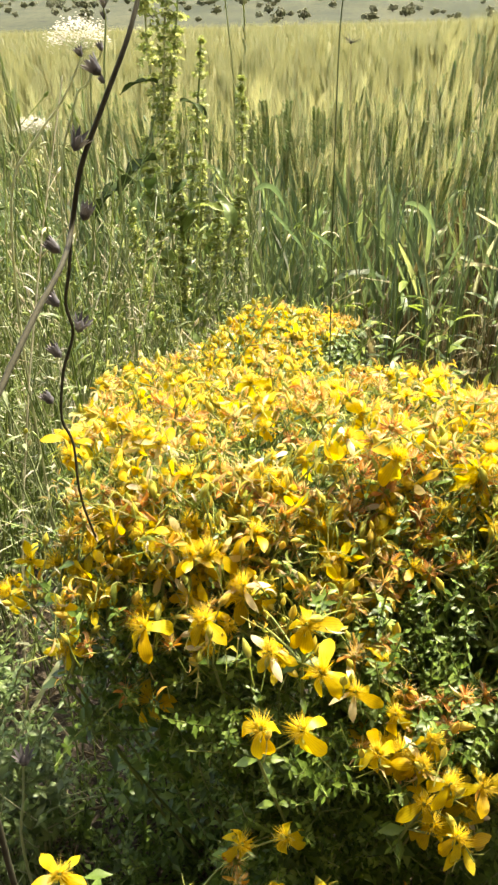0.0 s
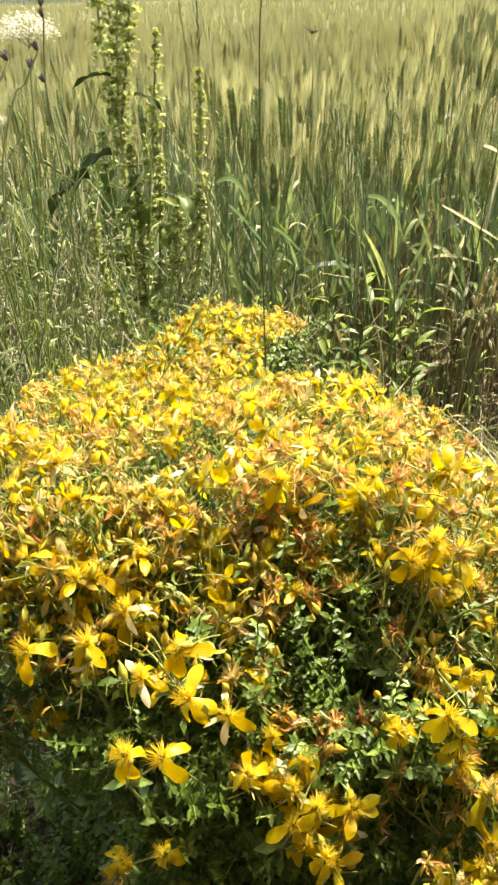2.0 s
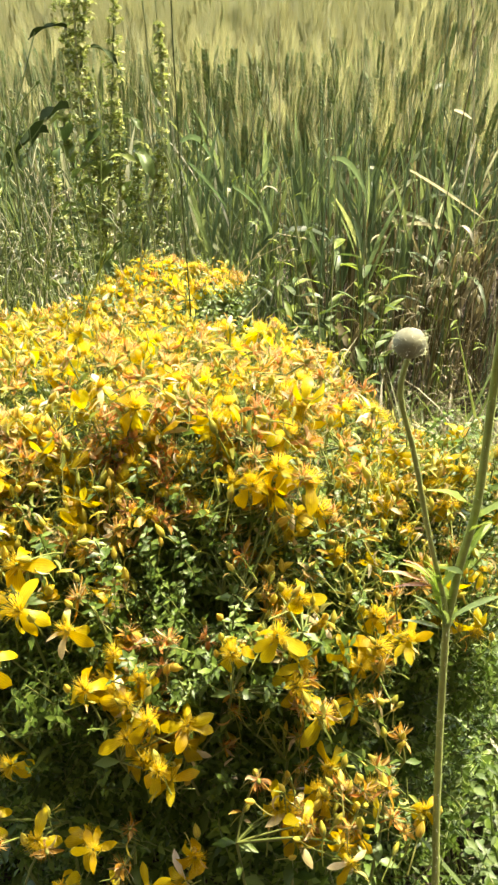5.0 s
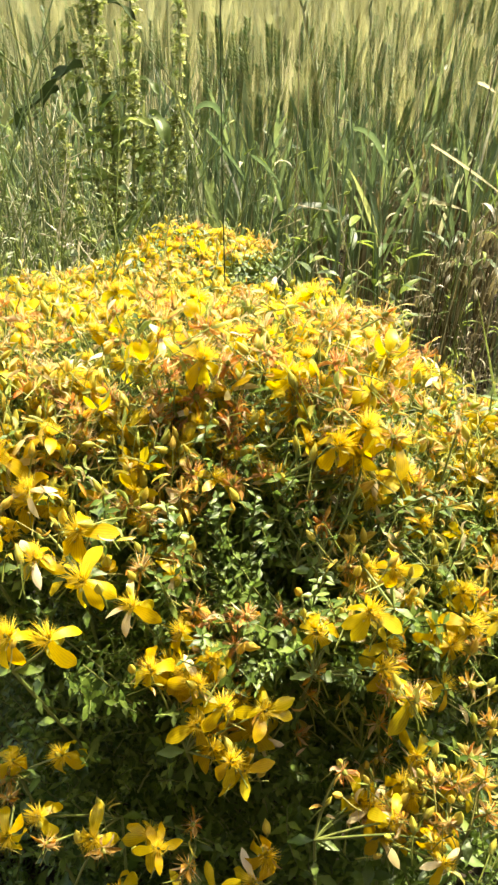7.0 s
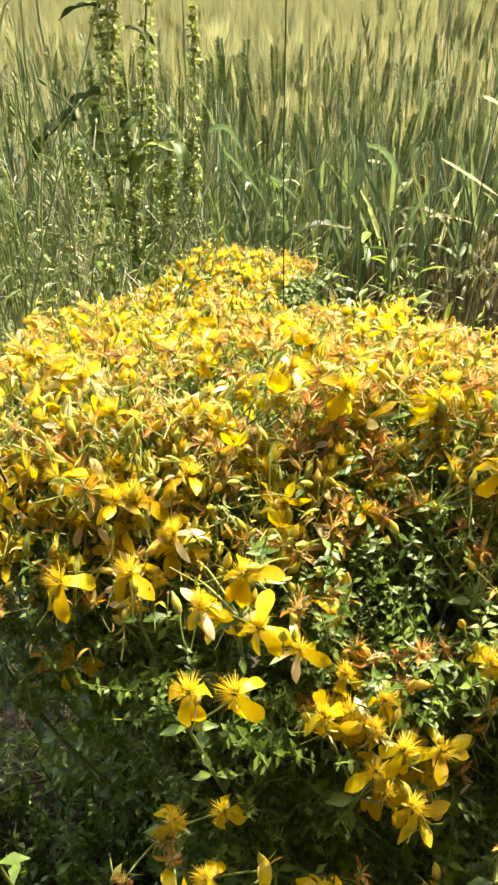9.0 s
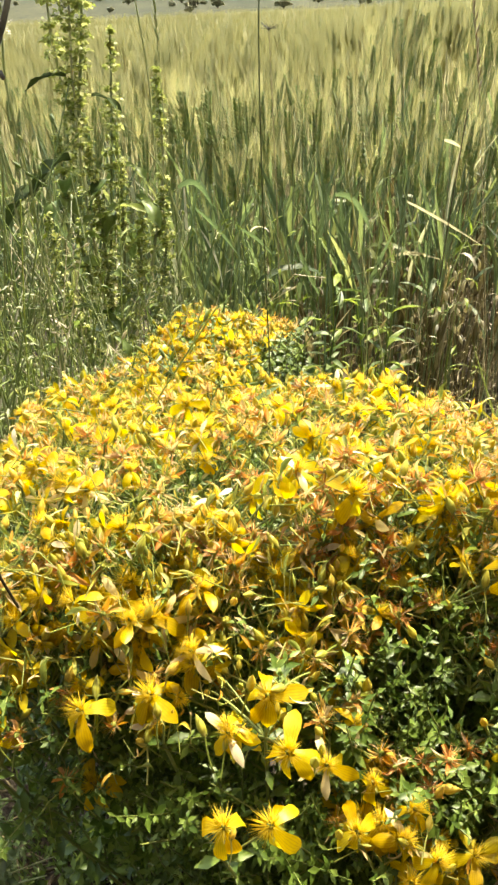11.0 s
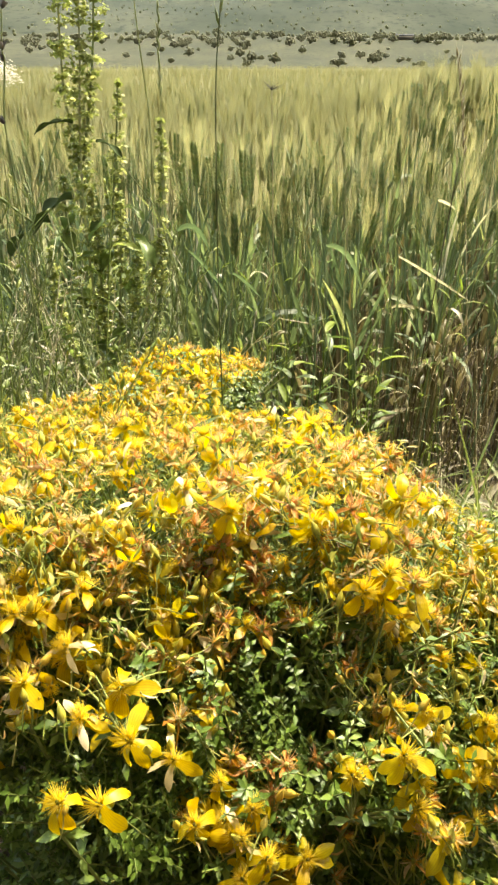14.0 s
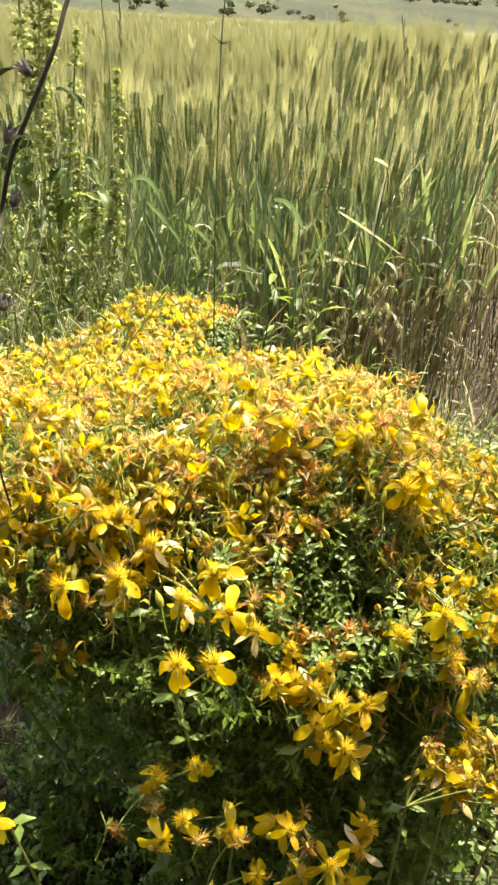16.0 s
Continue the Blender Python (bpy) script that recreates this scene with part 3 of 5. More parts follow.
tagged(new("wheat_stand", far_stand.mesh("wheat_stand_far", [RIPE_STEM, RIPE_EAR, RIPE_AWN, WHEAT_LEAF])), "pale yellow wheat ears far out in the field", "wheat", kind="stuff")

# the stand goes on to both sides
side_rng, side_stand = np.random.default_rng(23), Geo()
for k in range(3600):
    y = side_rng.uniform(1.42, 5.0)
    x = (0.38 * y + 0.4 + side_rng.uniform(0, 3.0)) * (-1 if k % 2 else 1)
    h, z, lean = 0.66 * side_rng.uniform(0.85, 1.08), float(ground_z(x, y)), side_rng.normal(0, 0.05, 2)
    side_stand.add(tube([(x, y, z - 0.01), (x + lean[0], y + lean[1], z + h)], (0.0018, 0.0013), 3), slot=0)
    side_stand.add(shifted(ears_far[k % 6]), place((x + lean[0], y + lean[1], z + h), ear_turn(side_rng), side_rng.uniform(0, 3), side_rng.uniform(0.7, 0.95)))
    side_stand.add(leaf_pieces[k % 10], place((x, y, z + h * side_rng.uniform(0.15, 0.6)), (0, 0, 1), side_rng.uniform(0, 6.28), 0.9), slot=3)
tagged(new("wheat_stand", side_stand.mesh("wheat_stand_side", [WHEAT_STEM, WHEAT_EAR, RIPE_AWN, WHEAT_LEAF])), "green bearded wheat going on along the verge", "wheat", kind="stuff")

# ---- the flowering bush ----
def stamens(g, r, count, length, slot, spread=0.75, thick=0.00028):
    for k in range(count):
        a = r.uniform(0, 6.2832)
        t = spread * math.sqrt(r.random())
        way = np.array((math.cos(a) * math.sin(t), math.sin(a) * math.sin(t), math.cos(t)))
        L = length * r.uniform(0.75, 1.1)
        base = np.array((way[0] * 0.0012, way[1] * 0.0012, 0.0008))
        g.add(spike(base, way + r.normal(0, 0.06, 3), L, thick), slot=slot)


def green_cup(g, slot, size=1.0):
    for k in range(5):
        g.add(ribbon(0.0052 * size, 0.0017, rise=-0.3, bend=0.5, cup=0.3, segs=2), place((0, 0, -0.0008), (0, 0, 1), k * 1.2566 + 0.6), slot=slot)
    g.add(spindle(0.003, 0.0014, 2, 5), place((0, 0, -0.0022)), slot=slot)


def open_flower(seed, droop, pale=False):
    """Five slanting petals round a brush of stamens; slots: petal, stamens' are apart, sepal 1, pale petal 2."""
    r = np.random.default_rng(seed)
    g, s = Geo(), Geo()
    for k in range(5):
        slot = 2 if pale and r.random() < 0.55 else 0
        L = r.uniform(0.0145, 0.0175)
        petal = ribbon(L, L * (r.uniform(0.35, 0.44) if slot == 0 else r.uniform(0.2, 0.3)), foot=0.42, rise=r.uniform(0.15, 0.6) - droop * 0.5, bend=-r.uniform(0.2, 1.0) - droop, cup=r.uniform(-0.35, 0.25), twist=r.uniform(-0.5, 0.5), segs=6, across=4, blunt=0.59, skew=r.uniform(0.02, 0.12), wave=r.uniform(0, 0.12))
        g.add(petal, place((0, 0, 0), (r.normal(0, 0.2), r.normal(0, 0.2), 1), k * 1.2566 + r.normal(0, 0.22)) @ aim((0.001, 0, 0), (1, 0, 0)), slot=slot)
    green_cup(g, 1)
    s.add(spindle(0.0042, 0.0015, 3, 5, 0.4), slot=1)
    stamens(s, r, 90, 0.0098, 0, spread=0.85, thick=0.0003)
    return g, s


def wilted_flower(seed):
    """Shrivelled petals curled round the old stamens; slots: ochre 0, sepal 1, rust 2, stamen 3."""
    r = np.random.default_rng(seed)
    g = Geo()
    kind = 0 if seed % 3 else 2
    for k in range(5):
        L = r.uniform(0.01, 0.0145)
        petal = ribbon(L, L * r.uniform(0.14, 0.28), rise=r.uniform(-0.5, 1.1), bend=r.uniform(-1.4, 1.6), cup=r.uniform(0.5, 1.6), twist=r.uniform(-2.8, 2.8), segs=6, across=3, blunt=0.55, wave=r.uniform(0.05, 0.2))
        g.add(petal, place((0, 0, 0), (r.normal(0, 0.2), r.normal(0, 0.2), 1), k * 1.2566 + r.normal(0, 0.3)), slot=kind if r.random() < 0.8 else 2 - kind)
    green_cup(g, 1)
    g.add(spindle(0.006, 0.0021, 3, 5, 0.4), slot=1)
    stamens(g, r, 34, 0.011, 0 if kind == 0 else 2, spread=1.15)
    return g


def bud_piece(seed):
    r = np.random.default_rng(seed)
    g = Geo()
    g.add(spindle(r.uniform(0.008, 0.012), r.uniform(0.0018, 0.0027), 5, 6, 0.42), slot=0)
    for k in range(5):
        g.add(ribbon(0.0048, 0.0018, rise=1.25, bend=0.2, cup=0.4, segs=2), place((0, 0, 0), (0, 0, 1), k * 1.2566) @ aim((0.0012, 0, 0), (1, 0, 0)), slot=1)
    bow = r.normal(0, 0.003, 2)
    g.add(tube(bezier((bow[0], bow[1], -0.016), (bow[0], bow[1], -0.007), (0, 0, 0.0005), 4), 0.0005, 3), slot=1)
    return g


def leaf_pair_shoot(seed, length, leaf, pairs):
    """A leafy twig along z with opposite small oval leaves; slots: leaf 0, stem 1."""
    r = np.random.default_rng(seed)
    g = Geo()
    lean = r.normal(0, 0.18, 2)
    z = np.linspace(0, 1, 5)
    g.add(tube(np.stack([lean[0] * length * z**2, lean[1] * length * z**2, length * z], 1), np.linspace(0.0009, 0.0005, 5), 3), slot=1)
    for k in range(pairs):
        f = (k + 0.6) / pairs
        at = (lean[0] * length * f * f, lean[1] * length * f * f, length * f)
        turn = (k % 2) * 1.57 + r.normal(0, 0.25)
        for s in (0, math.pi):
            L = leaf * r.uniform(0.75, 1.2) * (1 - 0.45 * f**3)
            g.add(ribbon(L, L * r.uniform(0.36, 0.5), rise=r.uniform(0.1, 0.8), bend=-r.uniform(0.2, 0.9), cup=0.25, segs=2, blunt=0.5), place(at, (0, 0, 1), turn + s), slot=0)
        if k % 2 and f < 0.8:
            for s in (0.8, 3.9):
                for j in range(2):
                    L = leaf * 0.5
                    g.add(ribbon(L, L * 0.45, rise=0.9 - 0.5 * j, bend=-0.4, segs=2, across=2), place(at, (0, 0, 1), turn + s + 0.4 * j), slot=0)
    return g.piece()


OPEN_SLOTS, STAMEN_SLOTS, WILT_SLOTS, BUD_SLOTS = [PETAL, SEPAL, PALE], [STAMEN, SEPAL], [OCHRE, SEPAL, RUST, STAMEN], [BUD, SEPAL]
open_kinds = [open_flower(200 + k, (0.15, 0.5, 0.85, 1.2)[k % 4], pale=k in (5, 9)) for k in range(12)]
open_meshes = [(g.mesh("flower", OPEN_SLOTS), s.mesh("stamen_brush", STAMEN_SLOTS)) for g, s in open_kinds]
wilt_meshes = [wilted_flower(230 + k).mesh("wilted_flower", WILT_SLOTS) for k in range(12)]
RUSTY, TAWNY = [k for k in range(12) if (230 + k) % 3 == 0], [k for k in range(12) if (230 + k) % 3]
bud_pieces = [bud_piece(260 + k).piece() for k in range(5)]
bud_meshes = [Geo().add(b).mesh("bud", BUD_SLOTS) for b in bud_pieces]
def scrap_piece(seed):
    """A shrivelled petal, or a narrow bract, on a thread."""
    r = np.random.default_rng(seed)
    L = r.uniform(0.007, 0.014)
    slot = (0, 2, 3, 1, 2, 3, 1)[seed % 7]
    g = Geo().add(ribbon(L, L * r.uniform(0.12, 0.26), rise=r.uniform(0.2, 1.2), bend=r.uniform(-2.0, 1.5), cup=0.8, twist=r.uniform(-2, 2), segs=4, across=3), slot=slot)
    g.add(tube([(0, 0, -0.014), (0, 0, 0)], 0.00035, 3), slot=2)
    return g.piece()


scrap_pieces = [scrap_piece(700 + k) for k in range(14)]
shoots = [leaf_pair_shoot(280 + k, 0.075, 0.0112, 10) for k in range(10)]
small_shoots = [leaf_pair_shoot(300 + k, 0.05, 0.008, 9) for k in range(6)]
herb_shoots = [leaf_pair_shoot(320 + k, 0.06, 0.0125, 6) for k in range(6)]


def bush_top(x, y):
    """Height of the crown over a place."""
    h = 0.7 - 0.278 * max(0.0, y - 0.47) - 0.62 * max(0.0, x - 0.19) - 0.3 * max(0.0, -x - 0.13)
    h += 0.022 * math.exp(-(((y - 0.41) / 0.055) ** 2)) * min(1.0, max(0.0, (x - 0.02) / 0.05)) * min(1.0, max(0.0, (0.23 - x) / 0.04))
    h -= 0.85 * max(0.0, 0.45 - y) * min(1.0, max(0.0, (x - 0.19) / 0.04))
    if y < 0.37:
        h -= 0.9 * (0.37 - y)
    return h + 0.014 * noise.noise((x * 14, y * 14, 0.5))


def front_y(x, z):
    """The leafy front of the bush, which leans back above the sprays."""
    if x < -0.02:
        return 0.327 + 1.0 * max(0.0, z - 0.62)
    y = (0.288 if x < 0.14 else 0.302) + 1.25 * max(0.0, z - 0.6)
    return y + min(0.045, max(0.0, 0.9 * (x - 0.205)))


def inside(x, y, loop):
    hit = False
    for (ax, ay), (bx, by) in zip(loop, loop[1:] + loop[:1]):
        if (ay > y) != (by > y) and x < (bx - ax) * (y - ay) / (by - ay) + ax:
            hit = not hit
    return hit


CROWN = [(-0.118, 0.37), (-0.125, 0.48), (-0.14, 0.62), (-0.155, 0.76), (-0.06, 0.82), (0.02, 0.76), (0.13, 0.7), (0.25, 0.53), (0.335, 0.47), (0.338, 0.385), (0.25, 0.35), (0.17, 0.345), (0.1, 0.385), (0.03, 0.37), (-0.04, 0.34)]
HUMP = [(-0.06, 0.78), (-0.075, 0.83), (-0.035, 0.88), (0.0, 0.93), (0.075, 0.92), (0.112, 0.93), (0.122, 0.88), (0.085, 0.84), (0.06, 0.77)]


def scatter(loop, gap, r, tries):
    got = []
    xs, ys = [p[0] for p in loop], [p[1] for p in loop]
    for _ in range(tries):
        x, y = r.uniform(min(xs), max(xs)), r.uniform(min(ys), max(ys))
        if inside(x, y, loop) and all((x - a) ** 2 + (y - b) ** 2 > gap * gap for a, b in got):
            got.append((x, y))
    return got


def facing(p, r, middle, wild=0.45):
    """Blossoms look up and away from the middle of their bush."""
    out = np.array((p[0] - middle[0], p[1] - middle[1], 0))
    return unit(unit(out) * 0.45 + np.array((0, -0.12, 0.85)) + r.normal(0, wild, 3))


def bush(name, label, heads, middle, leaves, r, base_spread=0.08):
    """heads: place, facing, kind (open, pale, wilt, bud), size. leaves: place, way, size, which."""
    plant = thing(name, label, "flowering bush", at=(middle[0], middle[1], float(ground_z(*middle))))
    root = np.array(plant.location)
    buds, scraps, bud_count = Geo(), Geo(), 0
    tips, stem_leaves = [], []
    order = list(range(len(heads)))
    r.shuffle(order)
    for i in order:
        p = np.array(heads[i][0])
        near = [k for k, (q, held) in enumerate(tips) if np.linalg.norm(q - p) < 0.045 and len(held) < 9]
        if near:
            k = min(near, key=lambda k: np.linalg.norm(tips[k][0] - p))
            tips[k][1].append(i)
        else:
            tips.append((p, [i]))
    for q, held in tips:
        g = Geo()
        top = q - (0, 0, 0.024) + (r.normal(0, 0.006), r.normal(0, 0.006), 0)
        foot = np.array((middle[0] + (q[0] - middle[0]) * 0.45 + r.normal(0, base_spread * 0.3), middle[1] + (q[1] - middle[1]) * 0.45 + r.normal(0, base_spread * 0.3), 0))
        foot[2] = float(ground_z(foot[0], foot[1])) - 0.01
        knee = np.array((foot[0] * 0.4 + top[0] * 0.6, foot[1] * 0.4 + top[1] * 0.6, foot[2] + 0.5 * (top[2] - foot[2])))
        g.add(tube(bezier(foot, knee, top, 8) - root, np.linspace(0.0017, 0.0009, 8), 5))
        way_up = bezier(foot, knee, top, 15)
        for k in range(5, 15):
            for s in (0, math.pi):
                L = r.uniform(0.010, 0.017)
                stem_leaves.append((ribbon(L, L * 0.42, rise=0.35, bend=-0.7, cup=0.25, segs=2), place(way_up[k] - root, unit(way_up[k] - way_up[k - 1]), (k % 2) * 1.57 + s + r.normal(0, 0.2))))
        for i in held:
            p, n = np.array(heads[i][0]), heads[i][1]
            end = p - n * 0.002
            g.add(tube(bezier(top, top * 0.5 + end * 0.5 - n * 0.008 + (0, 0, 0.004), end, 5) - root, np.linspace(0.0008, 0.0006, 5), 4))
        part("stem", g.mesh("bush_stem", [BUSH_STEM]), plant)
    for n, (p, way, kind, size) in enumerate(heads):
        m = place(np.array(p) - root, way, r.uniform(0, 6.28), size)
        if kind in ("open", "wide", "pale"):
            k = int(r.choice((5, 9))) if kind == "pale" else int(r.choice((2, 6, 10))) if kind == "wide" else int(r.choice((0, 1, 2, 3, 4, 6, 7, 8, 10, 11)))
            f = part("flower", open_meshes[k][0], plant, m=m)
            part("stamen_brush", open_meshes[k][1], f)
        elif kind == "wilt":
            part("wilted_flower", wilt_meshes[int(r.choice(RUSTY if noise.noise((p[0] * 17, p[1] * 17, 3.3)) + r.normal(0, 0.12) > 0.2 else TAWNY))], plant, "withered rust and ochre flower" if n % 9 == 0 else "", m=m)
        sparse = p[1] < 0.315
        for _ in range(0 if kind == "wide" else 2 if sparse else 3 if p[1] < 0.375 else 6 if kind not in ("open", "wide") else 4):
            scraps.add(scrap_pieces[int(r.integers(14))], place(np.array(p) - root + r.normal(0, 0.003 if sparse else 0.009, 3) - (0, 0, 0.004), unit(r.normal(0, 0.7, 3) + (0, 0, 0.8)), r.uniform(0, 6), r.uniform(0.7, 1.2)))
        for _ in range(1 if kind in ("bud", "wide") else int(r.integers(0, 3))):
            off = r.normal(0, 0.005 if sparse else 0.009, 3) * (1, 1, 0.6) if kind != "bud" else np.zeros(3)
            bm = place(np.array(p) - root + off - (0, 0, 0.003), unit(r.normal(0, 0.45, 3) + (0, 0, 1)), r.uniform(0, 6), r.uniform(0.7, 1.15))
            if p[1] < 0.42 and bud_count < 280:
                part("bud", bud_meshes[int(r.integers(5))], plant, m=bm)
                bud_count += 1
            else:
                buds.add(bud_pieces[int(r.integers(5))], bm)
    if buds.parts:
        part("bud_rest", buds.mesh("bud_rest", BUD_SLOTS), plant, "pointed yellow buds in green sepals", kind="stuff")
    part("withered_petals", scraps.mesh("withered_petals", [PALE, OCHRE, SEPAL, BUD, RUST]), plant, "dry curled petals and bracts between the flowers", kind="stuff")
    green = Geo()
    for piece, m in stem_leaves:
        green.add(piece, m)
    for p, way, size, which in leaves:
        green.add(which, place(np.array(p) - root, way, r.uniform(0, 6.28), size))
    part("foliage", green.mesh("foliage", [LEAF, BUSH_STEM]), plant, "small oval dark green leaves in pairs", kind="stuff")
    return plant


def mixed_kind(r, p_open):
    u = r.random()
    return "open" if u < p_open else "pale" if u < p_open + 0.07 else "wilt" if u < p_open + 0.07 + 0.4 else "bud"


r = np.random.default_rng(31)
MAIN = (0.09, 0.5)
heads = []
for x, y in scatter(CROWN, 0.0132, r, 16000):
    z = bush_top(x, y) - abs(r.normal(0, 0.019)) + 0.006
    p = (x, y, z)
    heads.append((p, facing(p, r, MAIN, 0.62), mixed_kind(r, 0.31), 0.82 + 0.38 * r.random() ** 1.3))
# the sprays that hang out in front
FRONT = [(0.039, 0.277, 0.654), (0.032, 0.302, 0.664), (0.028, 0.251, 0.642), (0.007, 0.255, 0.638), (-0.003, 0.34, 0.655), (0.081, 0.336, 0.585), (0.085, 0.278, 0.591), (0.115, 0.278, 0.57), (0.123, 0.269, 0.557), (0.101, 0.257, 0.555), (0.077, 0.284, 0.588), (0.088, 0.305, 0.6)]
RIGHT = [(0.178, 0.281, 0.636), (0.153, 0.284, 0.618), (0.189, 0.281, 0.595), (0.205, 0.277, 0.576), (0.237, 0.325, 0.609), (0.237, 0.305, 0.603), (0.162, 0.338, 0.696), (0.177, 0.349, 0.7), (0.194, 0.355, 0.688), (0.131, 0.365, 0.65), (0.171, 0.352, 0.634), (0.089, 0.383, 0.719), (0.139, 0.383, 0.699)]
LEFT = [(-0.06, 0.318, 0.647), (-0.063, 0.32, 0.585), (-0.111, 0.378, 0.671), (-0.123, 0.376, 0.648), (-0.078, 0.376, 0.645), (-0.034, 0.374, 0.68), (-0.024, 0.353, 0.672), (-0.003, 0.334, 0.656), (-0.164, 0.385, 0.615), (-0.026, 0.324, 0.647)]
CLUSTER = [(0.083, 0.29, 0.607), (0.09, 0.266, 0.596), (0.107, 0.256, 0.592), (0.1, 0.275, 0.604), (0.128, 0.262, 0.582), (0.112, 0.246, 0.562), (0.07, 0.268, 0.602), (0.094, 0.255, 0.578), (0.118, 0.25, 0.548)]
WITHERED = [(0.06, 0.35, 0.622), (0.06, 0.31, 0.632), (0.094, 0.29, 0.592), (0.101, 0.392, 0.712), (0.08, 0.385, 0.66), (0.206, 0.361, 0.622), (0.081, 0.38, 0.62), (0.136, 0.303, 0.609), (0.11, 0.29, 0.585), (-0.05, 0.36, 0.65), (-0.08, 0.35, 0.62)]
FADED = [(0.012, 0.29, 0.655), (-0.003, 0.336, 0.662), (0.094, 0.265, 0.596), (0.059, 0.288, 0.627), (0.245, 0.484, 0.66)]
for spray, kind in ((FRONT, "wide"), (CLUSTER, "open"), (RIGHT, "wide"), (LEFT, "wide"), (WITHERED, "wilt"), (FADED, "pale")):
    for p in spray:
        way = unit((0.25 * (p[0] - 0.09) / 0.1 + r.normal(0, 0.15), (-0.55 if spray is RIGHT else -0.34) + r.normal(0, 0.13), 0.85))
        heads.append((p, way, kind, r.uniform(1.16, 1.28) if kind == "wide" else r.uniform(0.95, 1.1)))
# single blossoms round the sprays
for _ in range(80):
    c = (FRONT + RIGHT + LEFT + FRONT[5:])[int(r.integers(42))]
    p = np.array(c) + r.normal(0, 0.013, 3) + (0, 0.016, -0.003)
    if p[1] < 0.29 and p[0] < 0.06:
        continue
    heads.append((tuple(p), unit((r.normal(0, 0.4), -0.4 + r.normal(0, 0.4), 0.6)), mixed_kind(r, 0.22), r.uniform(0.75, 0.95)))
# the brow over the leafy hollow
for _ in range(75):
    x, z = r.uniform(0.05, 0.2), r.uniform(0.655, 0.715)
    p = (x, front_y(x, z) - 0.022 + 0.012 * abs(r.normal(0, 1)), z)
    heads.append((p, unit((r.normal(0, 0.4), -0.3 + r.normal(0, 0.3), 0.8)), mixed_kind(r, 0.27), r.uniform(0.8, 1.0)))
# the lower tiers of the crown, left and right of the leafy hollow
for k in range(400):
    left = k % 5 < 3
    x = r.uniform(-0.118, 0.085) if left else r.uniform(0.155, 0.335)
    z = (0.617 if left else 0.585) + 0.085 * r.random() ** 0.6
    p = (x, front_y(x, z) - 0.018 + 0.012 * abs(r.normal(0, 1)), z)
    kind = mixed_kind(r, 0.26 if left else 0.24)
    heads.append((p, unit(facing(p, r, MAIN, 0.5) + (0, -0.35, 0)), "bud" if kind == "wilt" and r.random() < (0.5 if left else 0.65) else kind, r.uniform(0.7, 0.95)))
for _ in range(26):
    c = RIGHT[int(r.integers(len(RIGHT)))]
    p = np.array(c) + r.normal(0, 1, 3) * (0.022, 0.008, 0.014) + (0.008, 0.014, -0.006)
    heads.append((tuple(p), unit((r.normal(0, 0.4), -0.4 + r.normal(0, 0.3), 0.7)), mixed_kind(r, 0.3), r.uniform(0.8, 1.0)))
for _ in range(45):
    z = r.uniform(0.54, 0.69)
    p = (r.uniform(0.06, 0.26), front_y(0.1, z) - 0.01 + 0.01 * abs(r.normal(0, 1)), z)
    heads.append((p, unit((r.normal(0, 0.5), -0.3 + r.normal(0, 0.3), 0.8)), "bud" if r.random() < 0.55 else "wilt", r.uniform(0.7, 0.9)))
leaves = []
for x, y in scatter(CROWN, 0.0185, r, 7000):
    for d in (0.03, 0.09):
        z = bush_top(x, y) - d - r.uniform(0, 0.05) - 0.05
        leaves.append(((x + r.normal(0, 0.006), y, z), unit(r.normal(0, 0.35, 3) + (0, -0.15, 1)), r.uniform(0.8, 1.1), shoots[int(r.integers(10))]))
for _ in range(2300):
    x = r.uniform(-0.11, 0.33)
    z = 0.24 + 0.43 * r.random() ** 0.75
    if r.random() < (0.96 if z < 0.57 and x < -0.015 else 0.4 if z < 0.5 else 0):
        continue
    y = front_y(x, z) + 0.03 * abs(r.normal(0, 1))
    which = shoots if r.random() < 0.35 else small_shoots
    leaves.append(((x, y, z - 0.04), unit((r.normal(0, 0.4), -0.3 + r.normal(0, 0.4), 0.9)), r.uniform(0.65, 1.0), which[int(r.integers(6))]))
# leafy shoots under the hanging sprays
for _ in range(100):
    x, z = (r.uniform(-0.03, 0.075), r.uniform(0.54, 0.605)) if r.random() < 0.6 else (r.normal(0.1, 0.018), r.uniform(0.5, 0.575))
    leaves.append(((x, r.uniform(0.298, 0.325), z - 0.045), unit((r.normal(0, 0.4), -0.2 + r.normal(0, 0.3), 0.9)), r.uniform(0.7, 1.0), small_shoots[int(r.integers(6))]))
# leafy shoots between the withered heads of the shoulder
for _ in range(150):
    x, z = r.uniform(0.16, 0.335), r.uniform(0.545, 0.665)
    leaves.append(((x, front_y(x, z) - 0.012 + 0.01 * r.random(), z - 0.04), unit((r.normal(0, 0.4), -0.2 + r.normal(0, 0.3), 1)), r.uniform(0.7, 0.95), small_shoots[int(r.integers(6))]))
# the leafy flank towards the open verge
for _ in range(390):
    z = r.uniform(0.2, 0.6)
    a = r.uniform(0.0, 1.0)
    x, y = 0.24 + 0.12 * a, 0.34 + 0.15 * a + 0.03 * abs(r.normal(0, 1))
    leaves.append(((x - 0.25 * max(0, z - 0.45), y, z - 0.04), unit((0.25 + r.normal(0, 0.35), -0.2 + r.normal(0, 0.35), 0.9)), r.uniform(0.75, 1.1), shoots[int(r.integers(10))]))
